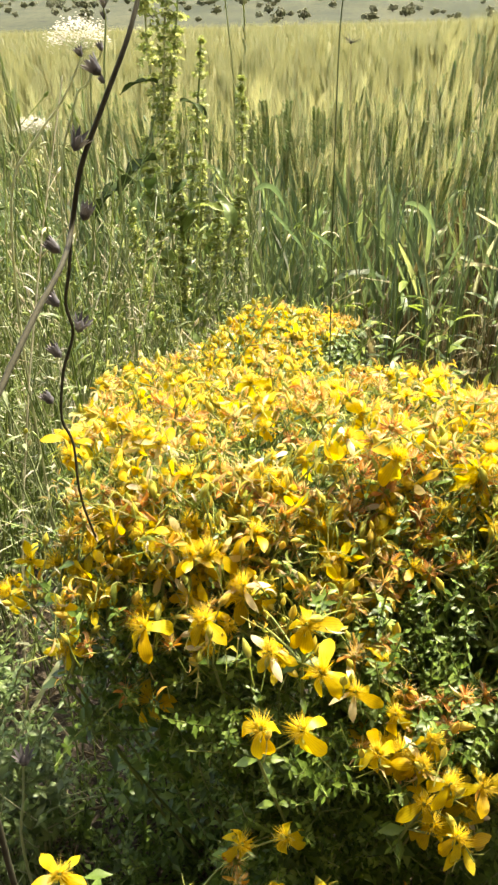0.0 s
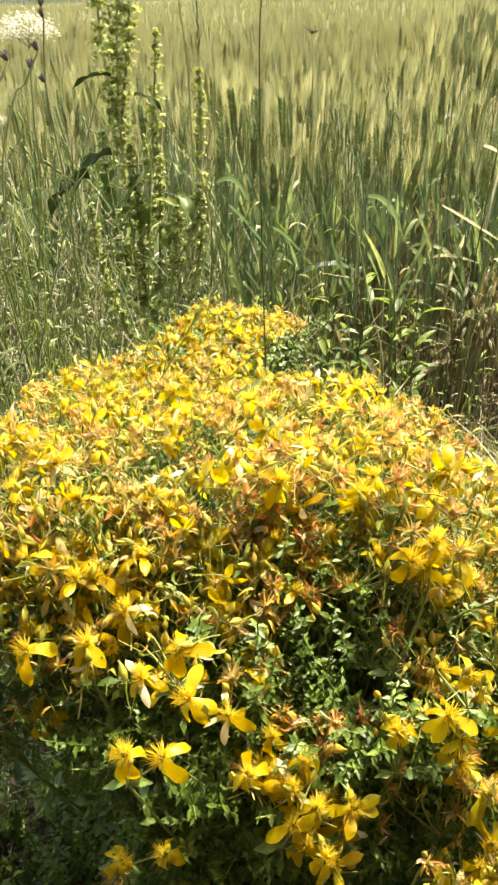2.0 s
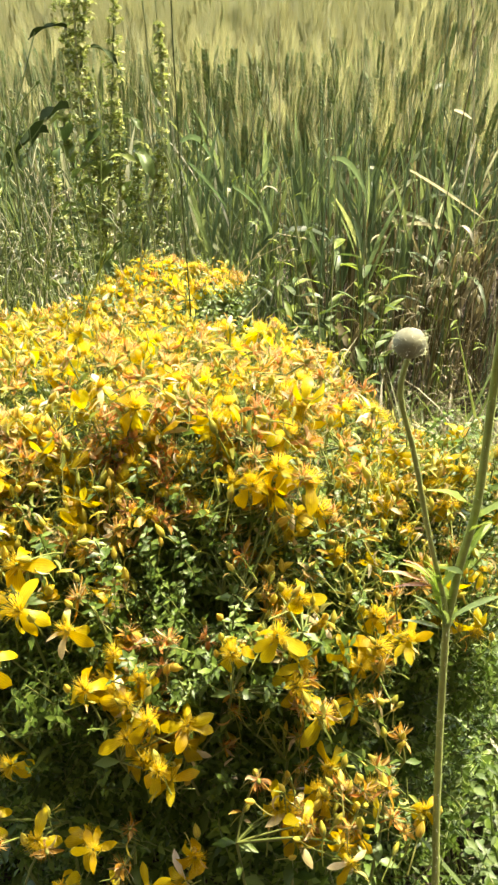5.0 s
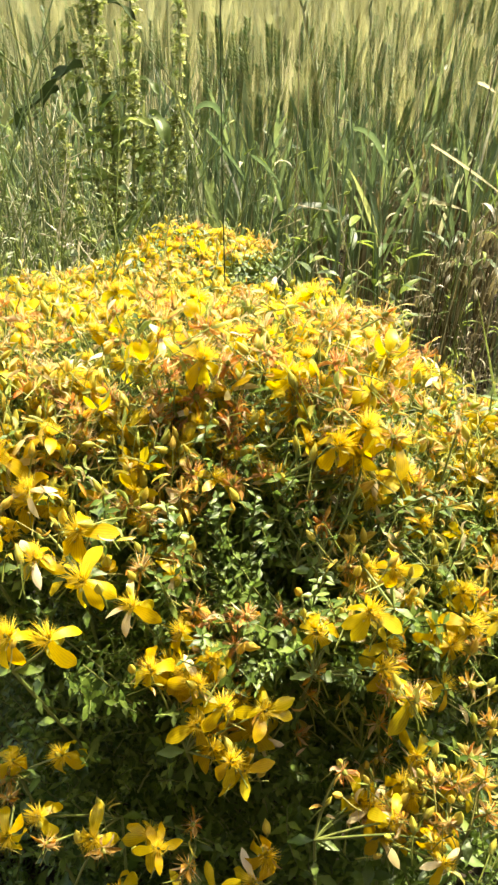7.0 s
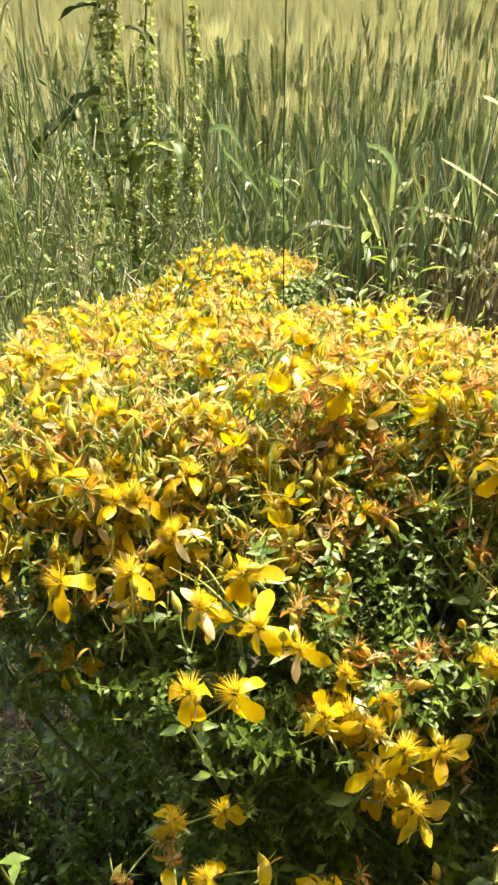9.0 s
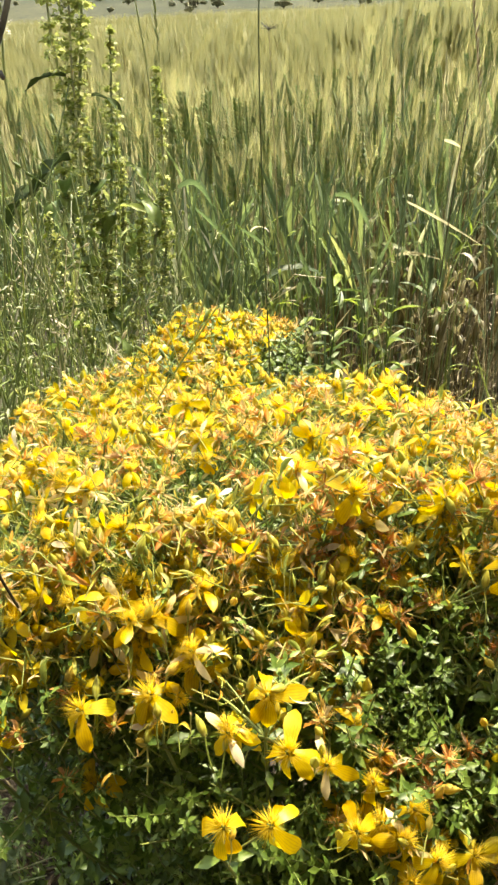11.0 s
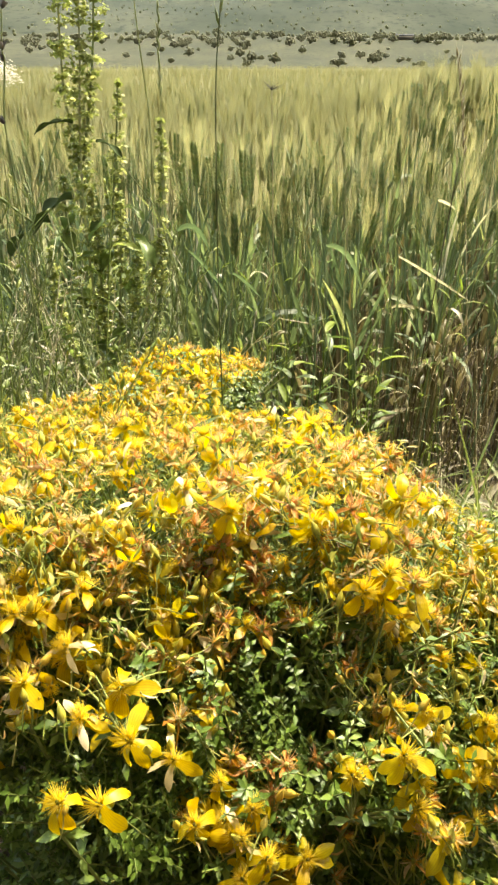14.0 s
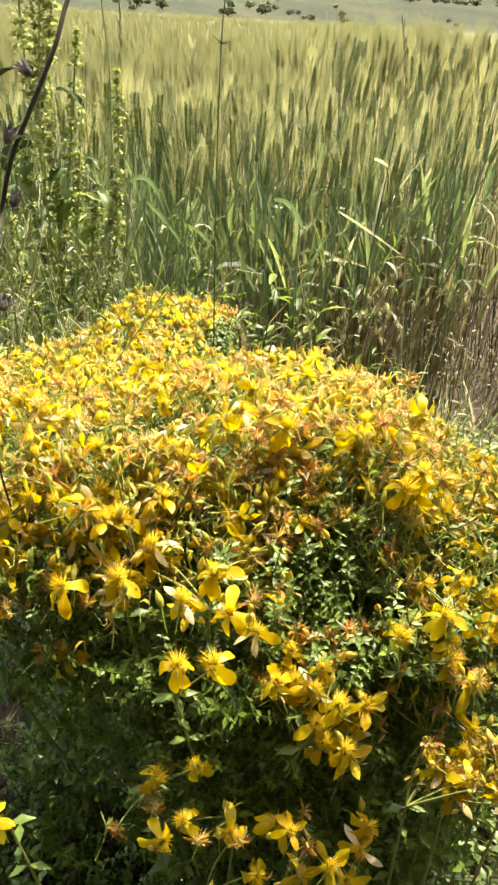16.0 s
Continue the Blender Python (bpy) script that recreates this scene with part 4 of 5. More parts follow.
# sunlit sprigs in the hollow
for _ in range(130):
    x, z = r.normal(0.125, 0.03), r.uniform(0.59, 0.69)
    leaves.append(((x, front_y(x, z) - 0.01 + 0.012 * abs(r.normal(0, 1)), z - 0.04), unit((r.normal(0, 0.35), -0.15 + r.normal(0, 0.3), 1)), r.uniform(0.75, 1.0), (small_shoots if r.random() < 0.5 else shoots)[int(r.integers(6))]))
for _ in range(260):
    leaves.append(((r.uniform(-0.12, 0.28), r.uniform(0.38, 0.6), r.uniform(0.22, 0.5)), unit(r.normal(0, 0.3, 3) + (0, -0.3, 1)), 1.1, shoots[int(r.integers(10))]))
bush("hypericum_bush", "broad hypericum bush crowded with yellow open and rusty withered flowers", heads, MAIN, leaves, r)

heads, leaves = [], []
for x, y in scatter(HUMP, 0.0125, r, 5000):
    p = (x, y, 0.632 - 0.012 * min(1.6, ((x - 0.03) / 0.07) ** 2 + ((y - 0.86) / 0.09) ** 2) - 0.01 * noise.noise((x * 30, y * 30, 2.0)) - abs(r.normal(0, 0.008)))
    heads.append((p, facing(p, r, (0.02, 0.84)), mixed_kind(r, 0.46), r.uniform(0.85, 1.1)))
    for d in (0.06, 0.12, 0.2):
        leaves.append(((x, y + r.normal(0, 0.01), p[2] - d), unit(r.normal(0, 0.3, 3) + (0, -0.2, 1)), 1.0, shoots[int(r.integers(10))]))
bush("hypericum_bush", "upright hypericum bush behind, topped with dense yellow flowers", heads, (0.02, 0.86), leaves, r, 0.04)

LOW_RIGHT = [(0.235, 0.258, 0.536), (0.204, 0.258, 0.531), (0.192, 0.238, 0.513), (0.219, 0.26, 0.515), (0.18, 0.248, 0.528), (0.2, 0.245, 0.52), (0.226, 0.247, 0.505), (0.187, 0.248, 0.524), (0.212, 0.268, 0.541)]
heads, leaves = [], []
for n, p in enumerate(LOW_RIGHT):
    heads.append((p, unit((r.normal(0, 0.3), -0.4 + r.normal(0, 0.3), 0.75)), ("open", "open", "pale", "wilt", "open", "wilt", "open", "pale", "open")[n], 1.0))
for _ in range(48):
    p = np.array((0.212, 0.25, 0.526)) + r.normal(0, 1, 3) * (0.025, 0.014, 0.017)
    heads.append((tuple(p), unit(r.normal(0, 0.5, 3) + (0, -0.2, 0.8)), mixed_kind(r, 0.25), r.uniform(0.7, 0.95)))
for _ in range(85):
    z = r.uniform(0.24, 0.45)
    leaves.append(((0.195 + r.normal(0, 0.035), 0.287 + r.normal(0, 0.022), z), unit(r.normal(0, 0.35, 3) + (0, -0.2, 1)), r.uniform(0.8, 1.1), shoots[int(r.integers(10))]))
bush("hypericum_bush", "low hypericum shoot with a tight cluster of flowers and buds", heads, (0.2, 0.275), leaves, r, 0.03)

LOW_LEFT = [(0.02, 0.258, 0.543), (0.01, 0.236, 0.522), (0.039, 0.23, 0.513), (0.069, 0.232, 0.515), (-0.004, 0.226, 0.52), (-0.006, 0.253, 0.544), (-0.009, 0.252, 0.53), (0.09, 0.225, 0.5), (0.055, 0.215, 0.49), (-0.105, 0.235, 0.545), (0.126, 0.224, 0.488), (0.104, 0.22, 0.482), (0.116, 0.215, 0.47), (0.085, 0.219, 0.476), (0.131, 0.232, 0.5)]
heads, leaves = [], []
for n, p in enumerate(LOW_LEFT):
    heads.append((p, unit((r.normal(0, 0.3), -0.5 + r.normal(0, 0.2), 0.7)), "wide" if n < 6 else "pale" if n in (10, 12) else "open" if n > 9 else mixed_kind(r, 0.6), 1.05))
for _ in range(8):
    p = np.array((0.04, 0.235, 0.505)) + r.normal(0, 1, 3) * (0.04, 0.018, 0.014)
    heads.append((tuple(p), unit(r.normal(0, 0.4, 3) + (0, -0.3, 0.8)), mixed_kind(r, 0.1), r.uniform(0.7, 0.95)))
for _ in range(60):
    leaves.append(((0.05 + r.normal(0, 0.06), 0.312 + r.normal(0, 0.018), r.uniform(0.23, 0.44)), unit(r.normal(0, 0.35, 3) + (0, -0.2, 1)), r.uniform(0.8, 1.1), shoots[int(r.integers(10))]))
bush("hypericum_bush", "low hypericum shoot in shade with single wide-open flowers", heads, (0.04, 0.275), leaves, r, 0.03)

# ---- weeds, grasses and dry stalks ----
def stalk_thing(name, label, category, points, radius, mat, sides=6, per=4, taper=0.55, group=""):
    P = smooth_path(points, per)
    plant = thing(name, label, category, group, tuple(P[-1]))
    part("stem", Geo().add(tube(P - P[-1], np.linspace(radius * taper, radius, len(P)), sides)).mesh(name + "_stem", [mat]), plant)
    return plant, P


def rooted(points):
    """Leads a stalk, given from its top, down to the ground."""
    x, y, z = points[-1]
    g = float(ground_z(x, y))
    px, py, _ = points[-2]
    return list(points) + [(x + (x - px) * 0.3, y + 0.004, g + (z - g) * 0.45), (x + (x - px) * 0.4, y + 0.006, g - 0.01)]


def bud_mesh(seed, L=0.013):
    """A withered composite head: a ribbed cup with ragged bracts."""
    r = np.random.default_rng(seed)
    cup = Geo().add(spindle(L * 0.75, L * 0.24, 4, 7, 0.4)).mesh("withered_head", [BUD_GREY])
    bract = Geo().add(ribbon(L * r.uniform(0.65, 0.95), L * 0.2, rise=1.2, bend=r.uniform(-0.5, 0.3), cup=0.5, segs=3), aim((L * 0.16, 0, 0), (1, 0, 0))).mesh("withered_bract", [BUD_GREY])
    return cup, bract, L


def seed_head(kind, plant, m):
    cup, bract, L = bud_heads[kind]
    head = part("seed_head", cup, plant, m=m)
    for k in range(9):
        part("bract", bract, head, m=place((0, 0, L * 0.15), (0, 0, 1), k * 0.7))


bud_heads = [bud_mesh(400 + k) for k in range(4)]
r = np.random.default_rng(51)

# the dry chicory that leans across
CHICORY_LINE = [(-0.026, 0.372, 0.985), (-0.037, 0.358, 0.963), (-0.043, 0.347, 0.945), (-0.055, 0.338, 0.92), (-0.066, 0.333, 0.897), (-0.073, 0.332, 0.873), (-0.078, 0.335, 0.852), (-0.083, 0.339, 0.835), (-0.083, 0.344, 0.818), (-0.091, 0.344, 0.797), (-0.095, 0.342, 0.772), (-0.092, 0.345, 0.754), (-0.094, 0.352, 0.708), (-0.09, 0.395, 0.6), (-0.086, 0.43, 0.5)]
CHICORY_BUDS = [(-0.054, 0.339, 0.932), (-0.068, 0.333, 0.904), (-0.068, 0.333, 0.875), (-0.079, 0.329, 0.862), (-0.086, 0.338, 0.834), (-0.081, 0.345, 0.818), (-0.092, 0.347, 0.804), (-0.099, 0.345, 0.779)]
STOUT = CHICORY_LINE[:6] + [(-0.073, 0.307, 0.863), (-0.079, 0.28, 0.851), (-0.086, 0.247, 0.834), (-0.093, 0.217, 0.815), (-0.1, 0.19, 0.74), (-0.105, 0.18, 0.19)]
chicory, P = stalk_thing("dry_chicory", "dry brown branching chicory stem with withered grey heads", "weed", STOUT, 0.0014, CHICORY, 8, taper=0.75)
root = P[-1]
for k, b in enumerate(CHICORY_BUDS):
    seed_head(k % 4, chicory, place(np.array(b) - root, (r.normal(0, 0.3) + (0.5 if k in (1, 2, 5) else -0.5), -0.1, 0.8), r.uniform(0, 6), 0.8))
branch = smooth_path(rooted(CHICORY_LINE[5:]), 4)
part("branch", Geo().add(tube(branch - root, np.linspace(0.0009, 0.0007, len(branch)), 6)).mesh("chicory_branch", [CHICORY]), chicory)

THIN = [
    ([(-0.159, 0.95, 1.004), (-0.164, 0.95, 0.964), (-0.163, 0.95, 0.953), (-0.172, 0.95, 0.889), (-0.168, 0.95, 0.81), (-0.166, 0.95, 0.765), (-0.168, 0.95, 0.616)], [0, 1, 2, 3]),
    ([(-0.161, 0.9, 0.924), (-0.181, 0.9, 0.893), (-0.198, 0.9, 0.874), (-0.23, 0.9, 0.76)], [0]),
    ([(-0.187, 0.95, 0.904), (-0.193, 0.95, 0.839), (-0.199, 0.95, 0.765), (-0.243, 0.95, 0.532)], [0]),
    ([(-0.045, 1.2, 1.04), (-0.041, 1.2, 0.98), (-0.032, 1.2, 0.874), (-0.032, 1.2, 0.762), (-0.015, 1.2, 0.705), (0.003, 1.2, 0.608)], [0]),
    ([(-0.158, 0.782, 0.923), (-0.181, 0.775, 0.886), (-0.21, 0.763, 0.853), (-0.236, 0.747, 0.804), (-0.25, 0.74, 0.65)], [0]),
    ([(-0.31, 1.0, 0.99), (-0.3, 1.0, 0.85), (-0.28, 1.0, 0.65)], [0]),
]
for line, at in THIN:
    stem, P = stalk_thing("dry_weed_stalk", "thin dry grey-green weed stalk with small withered heads", "weed", rooted(line), 0.0017, GREY_GRASS, 5, group="dry stalks left of the bush")
    for k in at:
        seed_head(k % 4, stem, place(np.array(line[k]) - P[-1], (r.normal(0, 0.4), r.normal(0, 0.3), 1), 0, 0.95))
stalk_thing("dry_weed_stalk", "bare grey stalk leaning through the dock", "weed", rooted([(-0.086, 1.2, 0.825), (-0.032, 1.19, 0.758), (-0.015, 1.19, 0.705), (0.003, 1.19, 0.608), (0.02, 1.19, 0.5)]), 0.0016, GREY_GRASS, 5)


def grass_spike(line, label, head, spikelets, mat, size=1.0, radius=0.0009):
    """A tall grass with spikelets close along its upper stem."""
    plant, P = stalk_thing("tall_grass", label, "grass", rooted(line), radius, mat, 5, group="tall grass stems")
    g = Geo()
    top = smooth_path(line, 6)
    run = np.r_[0, np.cumsum(np.linalg.norm(np.diff(top, axis=0), axis=1))]
    for k in range(spikelets):
        s = head * k / spikelets
        at = np.array([np.interp(s, run, top[:, a]) for a in range(3)])
        side = (1 if k % 2 else -1) * np.array((math.cos(k * 0.4), math.sin(k * 0.4), 0))
        way = unit(side * 0.22 + (0, 0, 1))
        g.add(spindle(0.015 * size, 0.0016 * size, 3, 5), place(at - P[-1], way), slot=0)
        g.add(spike(at - P[-1] + way * 0.013 * size, way + r.normal(0, 0.05, 3), 0.012, 0.0003), slot=0)
    part("seed_spike", g.mesh("seed_spike", [GREY_GRASS if mat is not STRAW else STRAW]), plant)


GREEN_LINE = [(0.084, 0.72, 1.04), (0.083, 0.72, 1.017), (0.082, 0.72, 0.992), (0.077, 0.72, 0.931), (0.076, 0.72, 0.781), (0.078, 0.72, 0.618)]
grass_spike(GREEN_LINE, "tall thin dark green grass stem with a slender spike", 0.07, 8, DARK_STEM, radius=0.0008)
grass_spike([(-0.011, 1.2, 1.048), (-0.015, 1.2, 0.921), (-0.015, 1.2, 0.723), (-0.012, 1.2, 0.569)], "tall grey grass stem with a long narrow spike", 0.15, 18, GREY_GRASS)
grass_spike([(0.41, 1.2, 0.957), (0.434, 1.2, 0.841), (0.481, 1.2, 0.534), (0.493, 1.2, 0.419)], "thin brown grass stem with a narrow seed spike", 0.14, 18, STRAW)
grass_spike([(0.143, 0.739, 0.868), (0.157, 0.765, 0.82), (0.171, 0.791, 0.772), (0.195, 0.805, 0.67), (0.217, 0.814, 0.578)], "ripe grass stem with loose straw-coloured spikelets", 0.11, 20, GREY_GRASS)
grass_spike([(0.225, 1.0, 0.86), (0.235, 1.0, 0.78), (0.24, 1.0, 0.6)], "short grass stem with nodding spikelets", 0.08, 12, GREY_GRASS)

# wild oats with pale hanging spikelets at the foot of the wheat
for x, y, h in ((0.452, 1.3, 0.5), (0.43, 1.27, 0.46), (0.5, 1.33, 0.43), (0.55, 1.24, 0.52), (0.4, 1.36, 0.4)):
    z = float(ground_z(x, y))
    top = (x + 0.03, y - 0.01, z + h)
    oat, P = stalk_thing("wild_oat", "dry wild oat stem with pale hanging spikelets", "grass", [top, (x + 0.012, y, z + h * 0.7), (x, y, z - 0.01)], 0.0011, STRAW, 5, group="wild oats")
    for k in range(7):
        at = np.array(top) - P[-1] - (0.004 * k, 0, 0.014 * k)
        side = np.array((math.cos(k * 2.4), math.sin(k * 2.4), 0)) * r.uniform(0.012, 0.026)
        tip = at + side + (0, 0, r.uniform(-0.008, 0.012))
        head = part("spikelet", Geo().add(spindle(0.02, 0.0034, 4, 5, 0.4, 0.6)).add(tube([(0, 0, 0), (0, 0, -0.003)], 0.0003, 3)).mesh("oat_spikelet", [DRY_GLINT_BLADE]), oat, m=place(tip, (r.normal(0, 0.2), r.normal(0, 0.2), -1)))
        part("stalk", Geo().add(tube(bezier(at, at + side * 0.7 + (0, 0, 0.012), tip, 5), 0.0004, 3)).mesh("oat_stalk", [STRAW]), oat)

# a dry head with rays, and white umbels
spider, P = stalk_thing("dry_weed_stalk", "dry stalk topped by a star of thin bracts", "weed", rooted([(0.153, 1.36, 0.913), (0.156, 1.36, 0.8), (0.16, 1.36, 0.6)]), 0.0011, STRAW, 4)
star = part("seed_head", Geo().add(spindle(0.006, 0.0022, 4, 6)).mesh("star_head", [CHICORY]), spider, m=place(np.array((0.153, 1.36, 0.91)) - P[-1]))
for k in range(14):
    part("bract", Geo().add(spike((0, 0, 0.003), (math.cos(k * 2.4), math.sin(k * 2.4), r.uniform(-0.1, 0.9)), r.uniform(0.018, 0.032), 0.0006)).mesh("star_bract", [CHICORY]), star)


def umbel(at, size, label):
    plant, P = stalk_thing("white_umbel", label, "wildflower", rooted([at, (at[0] + 0.004, at[1], at[2] - 0.12), (at[0] + 0.01, at[1], at[2] - 0.35)]), 0.0014, GREY_GRASS, 5)
    lace = Geo()
    for k in range(26):
        a, t = k * 2.4, 1.2 * math.sqrt((k + 0.5) / 26)
        w = np.array((math.sin(t) * math.cos(a), math.sin(t) * math.sin(a), math.cos(t)))
        end = w * 0.034 * size
        part("ray", Geo().add(tube([(0, 0, 0), end * 0.6, end], 0.0004, 3)).mesh("umbel_ray", [GREY_GRASS]), plant, m=place(np.array(at) - P[-1]))
        for j in range(28):
            o = r.normal(0, 1, 3) * (0.0055, 0.0055, 0.004) * size
            for s in range(4):
                lace.add(ribbon(0.0019 * size, 0.0015 * size, rise=0.3, segs=2), place(end + o, (r.normal(0, 0.3), r.normal(0, 0.3), 1), s * 1.57))
    base = np.array(at) - P[-1]
    part("floret_lace", lace.mesh("umbel_florets", [UMBEL]), plant, "lacy white florets", m=place(base), kind="stuff")


umbel((-0.236, 1.132, 0.915), 1.1, "wild carrot with a flat lacy white umbel")
umbel((-0.335, 1.2, 0.805), 0.7, "wild carrot with a small white umbel")


# curled dock
def raceme(line, width, r):
    """Rings of hanging winged seeds, one above the other, crowded at the top and parted below."""
    P = smooth_path(line, 8)
    g = Geo().add(tube(P, np.linspace(0.0011, 0.0026, len(P)), 5), slot=1)
    run = np.r_[0, np.cumsum(np.linalg.norm(np.diff(P, axis=0), axis=1))]
    s = 0.0
    while s < run[-1]:
        at = np.array([np.interp(s, run, P[:, a]) for a in range(3)])
        f = s / run[-1]
        wide = width * (0.4 + 0.6 * min(1, f * 4)) * (1 - 0.35 * f) * r.uniform(0.7, 1.2)
        if r.random() < 0.12 * f * 3:
            s += 0.012
            continue
        for k in range(int(6 + r.uniform(500, 1000) * wide)):
            a = r.uniform(0, 6.28)
            o = np.array((math.cos(a), math.sin(a), 0)) * wide * r.uniform(0.25, 1.0)
            drop = -0.35 * wide * r.random() + r.normal(0, 0.0022)
            for t in range(3):
                L = 0.0062 * r.uniform(0.8, 1.25)
                g.add(ribbon(L, L * 1.05, rise=r.uniform(-1.3, -0.2), bend=0.4, cup=0.4, segs=2), place(at + o + (0, 0, drop + r.normal(0, 0.0012)), (r.normal(0, 0.35), r.normal(0, 0.35), 1), a + t * 2.09 + r.normal(0, 0.3)), slot=0)
        s += r.uniform(0.011, 0.015) * (1 + 0.75 * f)
    return g


dock = thing("curled_dock", "tall curled dock with crowded yellow-green seed whorls", "weed", at=(-0.135, 1.2, float(ground_z(-0.135, 1.2))))
root = np.array(dock.location)
base = (-0.135, 1.21, float(root[2]))
RACEMES = [
    ([(-0.12, 1.2, 1.1), (-0.123, 1.2, 0.987), (-0.134, 1.2, 0.875), (-0.14, 1.2, 0.751), (-0.137, 1.2, 0.606), (-0.13, 1.205, 0.4)], 0.024),
    ([(-0.149, 1.22, 1.08), (-0.155, 1.22, 0.98), (-0.156, 1.22, 0.9), (-0.142, 1.21, 0.8)], 0.022),
    ([(-0.1, 1.22, 1.06), (-0.107, 1.22, 0.99), (-0.117, 1.22, 0.92), (-0.135, 1.21, 0.82)], 0.02),
    ([(-0.079, 1.23, 0.925), (-0.086, 1.23, 0.86), (-0.098, 1.22, 0.76), (-0.12, 1.21, 0.6)], 0.0148),
    ([(-0.023, 1.26, 0.874), (-0.024, 1.26, 0.809), (-0.026, 1.25, 0.732), (-0.06, 1.23, 0.58)], 0.0135),
    ([(-0.083, 1.2, 0.76), (-0.09, 1.2, 0.68), (-0.1, 1.2, 0.56)], 0.0145),
    ([(-0.165, 1.19, 0.8), (-0.165, 1.19, 0.72), (-0.15, 1.2, 0.58)], 0.0145),
    ([(-0.06, 1.21, 0.7), (-0.07, 1.21, 0.62), (-0.1, 1.21, 0.48)], 0.0145),
    ([(-0.125, 1.19, 0.78), (-0.122, 1.19, 0.68), (-0.125, 1.2, 0.5)], 0.0135),
    ([(-0.03, 1.24, 0.7), (-0.035, 1.24, 0.6), (-0.08, 1.22, 0.45)], 0.013),
    ([(-0.2, 1.2, 0.69), (-0.195, 1.2, 0.6), (-0.16, 1.2, 0.46)], 0.013),
]
for line, width in RACEMES:
    line = [np.array(p) - root for p in line]
    part("seed_raceme", raceme(line, width, r).mesh("seed_raceme", [DOCK_SEED, GREY_GRASS]), dock)
for n, (at, way, L) in enumerate([((-0.15, 1.17, 0.775), (-0.8, -0.3, -0.55), 0.085), ((-0.19, 1.18, 0.74), (-0.9, -0.3, -0.6), 0.09), ((-0.14, 1.18, 0.875), (-0.9, -0.3, -0.1), 0.06), ((-0.11, 1.18, 0.85), (0.8, -0.3, -0.3), 0.05), ((-0.1, 1.17, 0.7), (0.9, -0.4, 0.1), 0.055), ((-0.13, 1.17, 0.6), (0.6, -0.6, 0.3), 0.06), ((-0.14, 1.17, 0.55), (-0.7, -0.5, 0.3), 0.06)] + [((r.uniform(-0.19, -0.05), r.uniform(1.17, 1.24), r.uniform(0.48, 0.76)), (r.normal(0, 1), -0.4, r.normal(0, 0.5)), r.uniform(0.035, 0.065)) for _ in range(26)]):
    leaf = ribbon(L, L * (0.36 if n < 2 else 0.22 if n < 7 else 0.34), rise=0.35, bend=-0.9, cup=0.5, twist=0.4, segs=9, across=5, blunt=0.45, wave=0.22)
    part("leaf", Geo().add(leaf, aim(np.array(at) - root, way)).mesh("dock_leaf", [DOCK_LEAF if n < 4 else HERB if n % 3 == 0 else GRASS]), dock, "dark crinkled leaf" if n < 2 else "")  # leaves along the stem, the lower ones broad

# hairy stem with a round bud
KNOB = np.array((0.226, 0.245, 0.827))
HAIRY_LINE = [(0.263, 0.264, 0.667), (0.268, 0.262, 0.603), (0.272, 0.245, 0.529), (0.276, 0.23, 0.461), (0.28, 0.225, 0.3), (0.281, 0.225, 0.185)]
knobweed = thing("hairy_weed", "hairy grey-green weed with a round woolly bud", "weed", at=HAIRY_LINE[-1])
root = np.array(HAIRY_LINE[-1])


def hairs(P, R, count, r, length=0.0022):
    g = Geo()
    for _ in range(count):
        k = r.integers(len(P) - 1)
        t = r.random()
        p = P[k] * (1 - t) + P[k + 1] * t
        w = unit(np.cross(P[k + 1] - P[k], r.normal(0, 1, 3)))
        g.add(spike(p + w * R, w + r.normal(0, 0.2, 3), length * r.uniform(0.6, 1.3), 0.00009, flat=True))
    return g


for n, (name, line, radius) in enumerate((("stem", HAIRY_LINE, 0.0025), ("branch", [(0.262, 0.264, 0.9), (0.263, 0.263, 0.832), (0.266, 0.268, 0.79), (0.267, 0.265, 0.743), (0.264, 0.264, 0.706), (0.263, 0.264, 0.667)], 0.0021), ("branch", [KNOB, (0.224, 0.243, 0.81), (0.233, 0.247, 0.78), (0.245, 0.252, 0.734), (0.258, 0.26, 0.69), (0.263, 0.264, 0.667)], 0.0014))):
    P = smooth_path(line, 5) - root
    ob = part(name, Geo().add(tube(P, np.linspace(radius * 0.75, radius, len(P)), 8)).mesh("hairy_" + name, [HAIRY]), knobweed)
    part("hairs", hairs(P, radius * 0.85, 480 if n == 0 else 180, r).mesh("stem_hairs", [HAIR]), ob)
ball = np.linspace(0, 1, 9)
g = Geo().add(tube(np.stack([ball * 0, ball * 0, ball * 0.0118], 1), 0.0061 * np.sqrt(np.maximum(0.01, 1 - (2 * ball - 1) ** 2)), 10))
for k in range(150):
    z = 1 - 2 * (k + 0.5) / 150
    a = k * 2.39996
    w = np.array((math.sqrt(1 - z * z) * math.cos(a), math.sqrt(1 - z * z) * math.sin(a), z))
    g.add(ribbon(0.0026, 0.0015, rise=0.02, bend=-0.25, cup=0.2, segs=2), place(np.array((0, 0, 0.0059)) + w * (0.0056, 0.0056, 0.0055), w, r.uniform(0, 6)))
bud = part("flower_bud", g.mesh("woolly_bud", [KNOB_SKIN]), knobweed, "round woolly grey-green bud", m=place(KNOB - root - (0, 0, 0.003), (-0.05, 0.1, 1)))
part("hairs", Geo().add(hairs(np.array([(0, 0, 0.001), (0, 0, 0.0105)]), 0.0057, 260, r, 0.0012).piece()).mesh("bud_hairs", [HAIR]), bud)
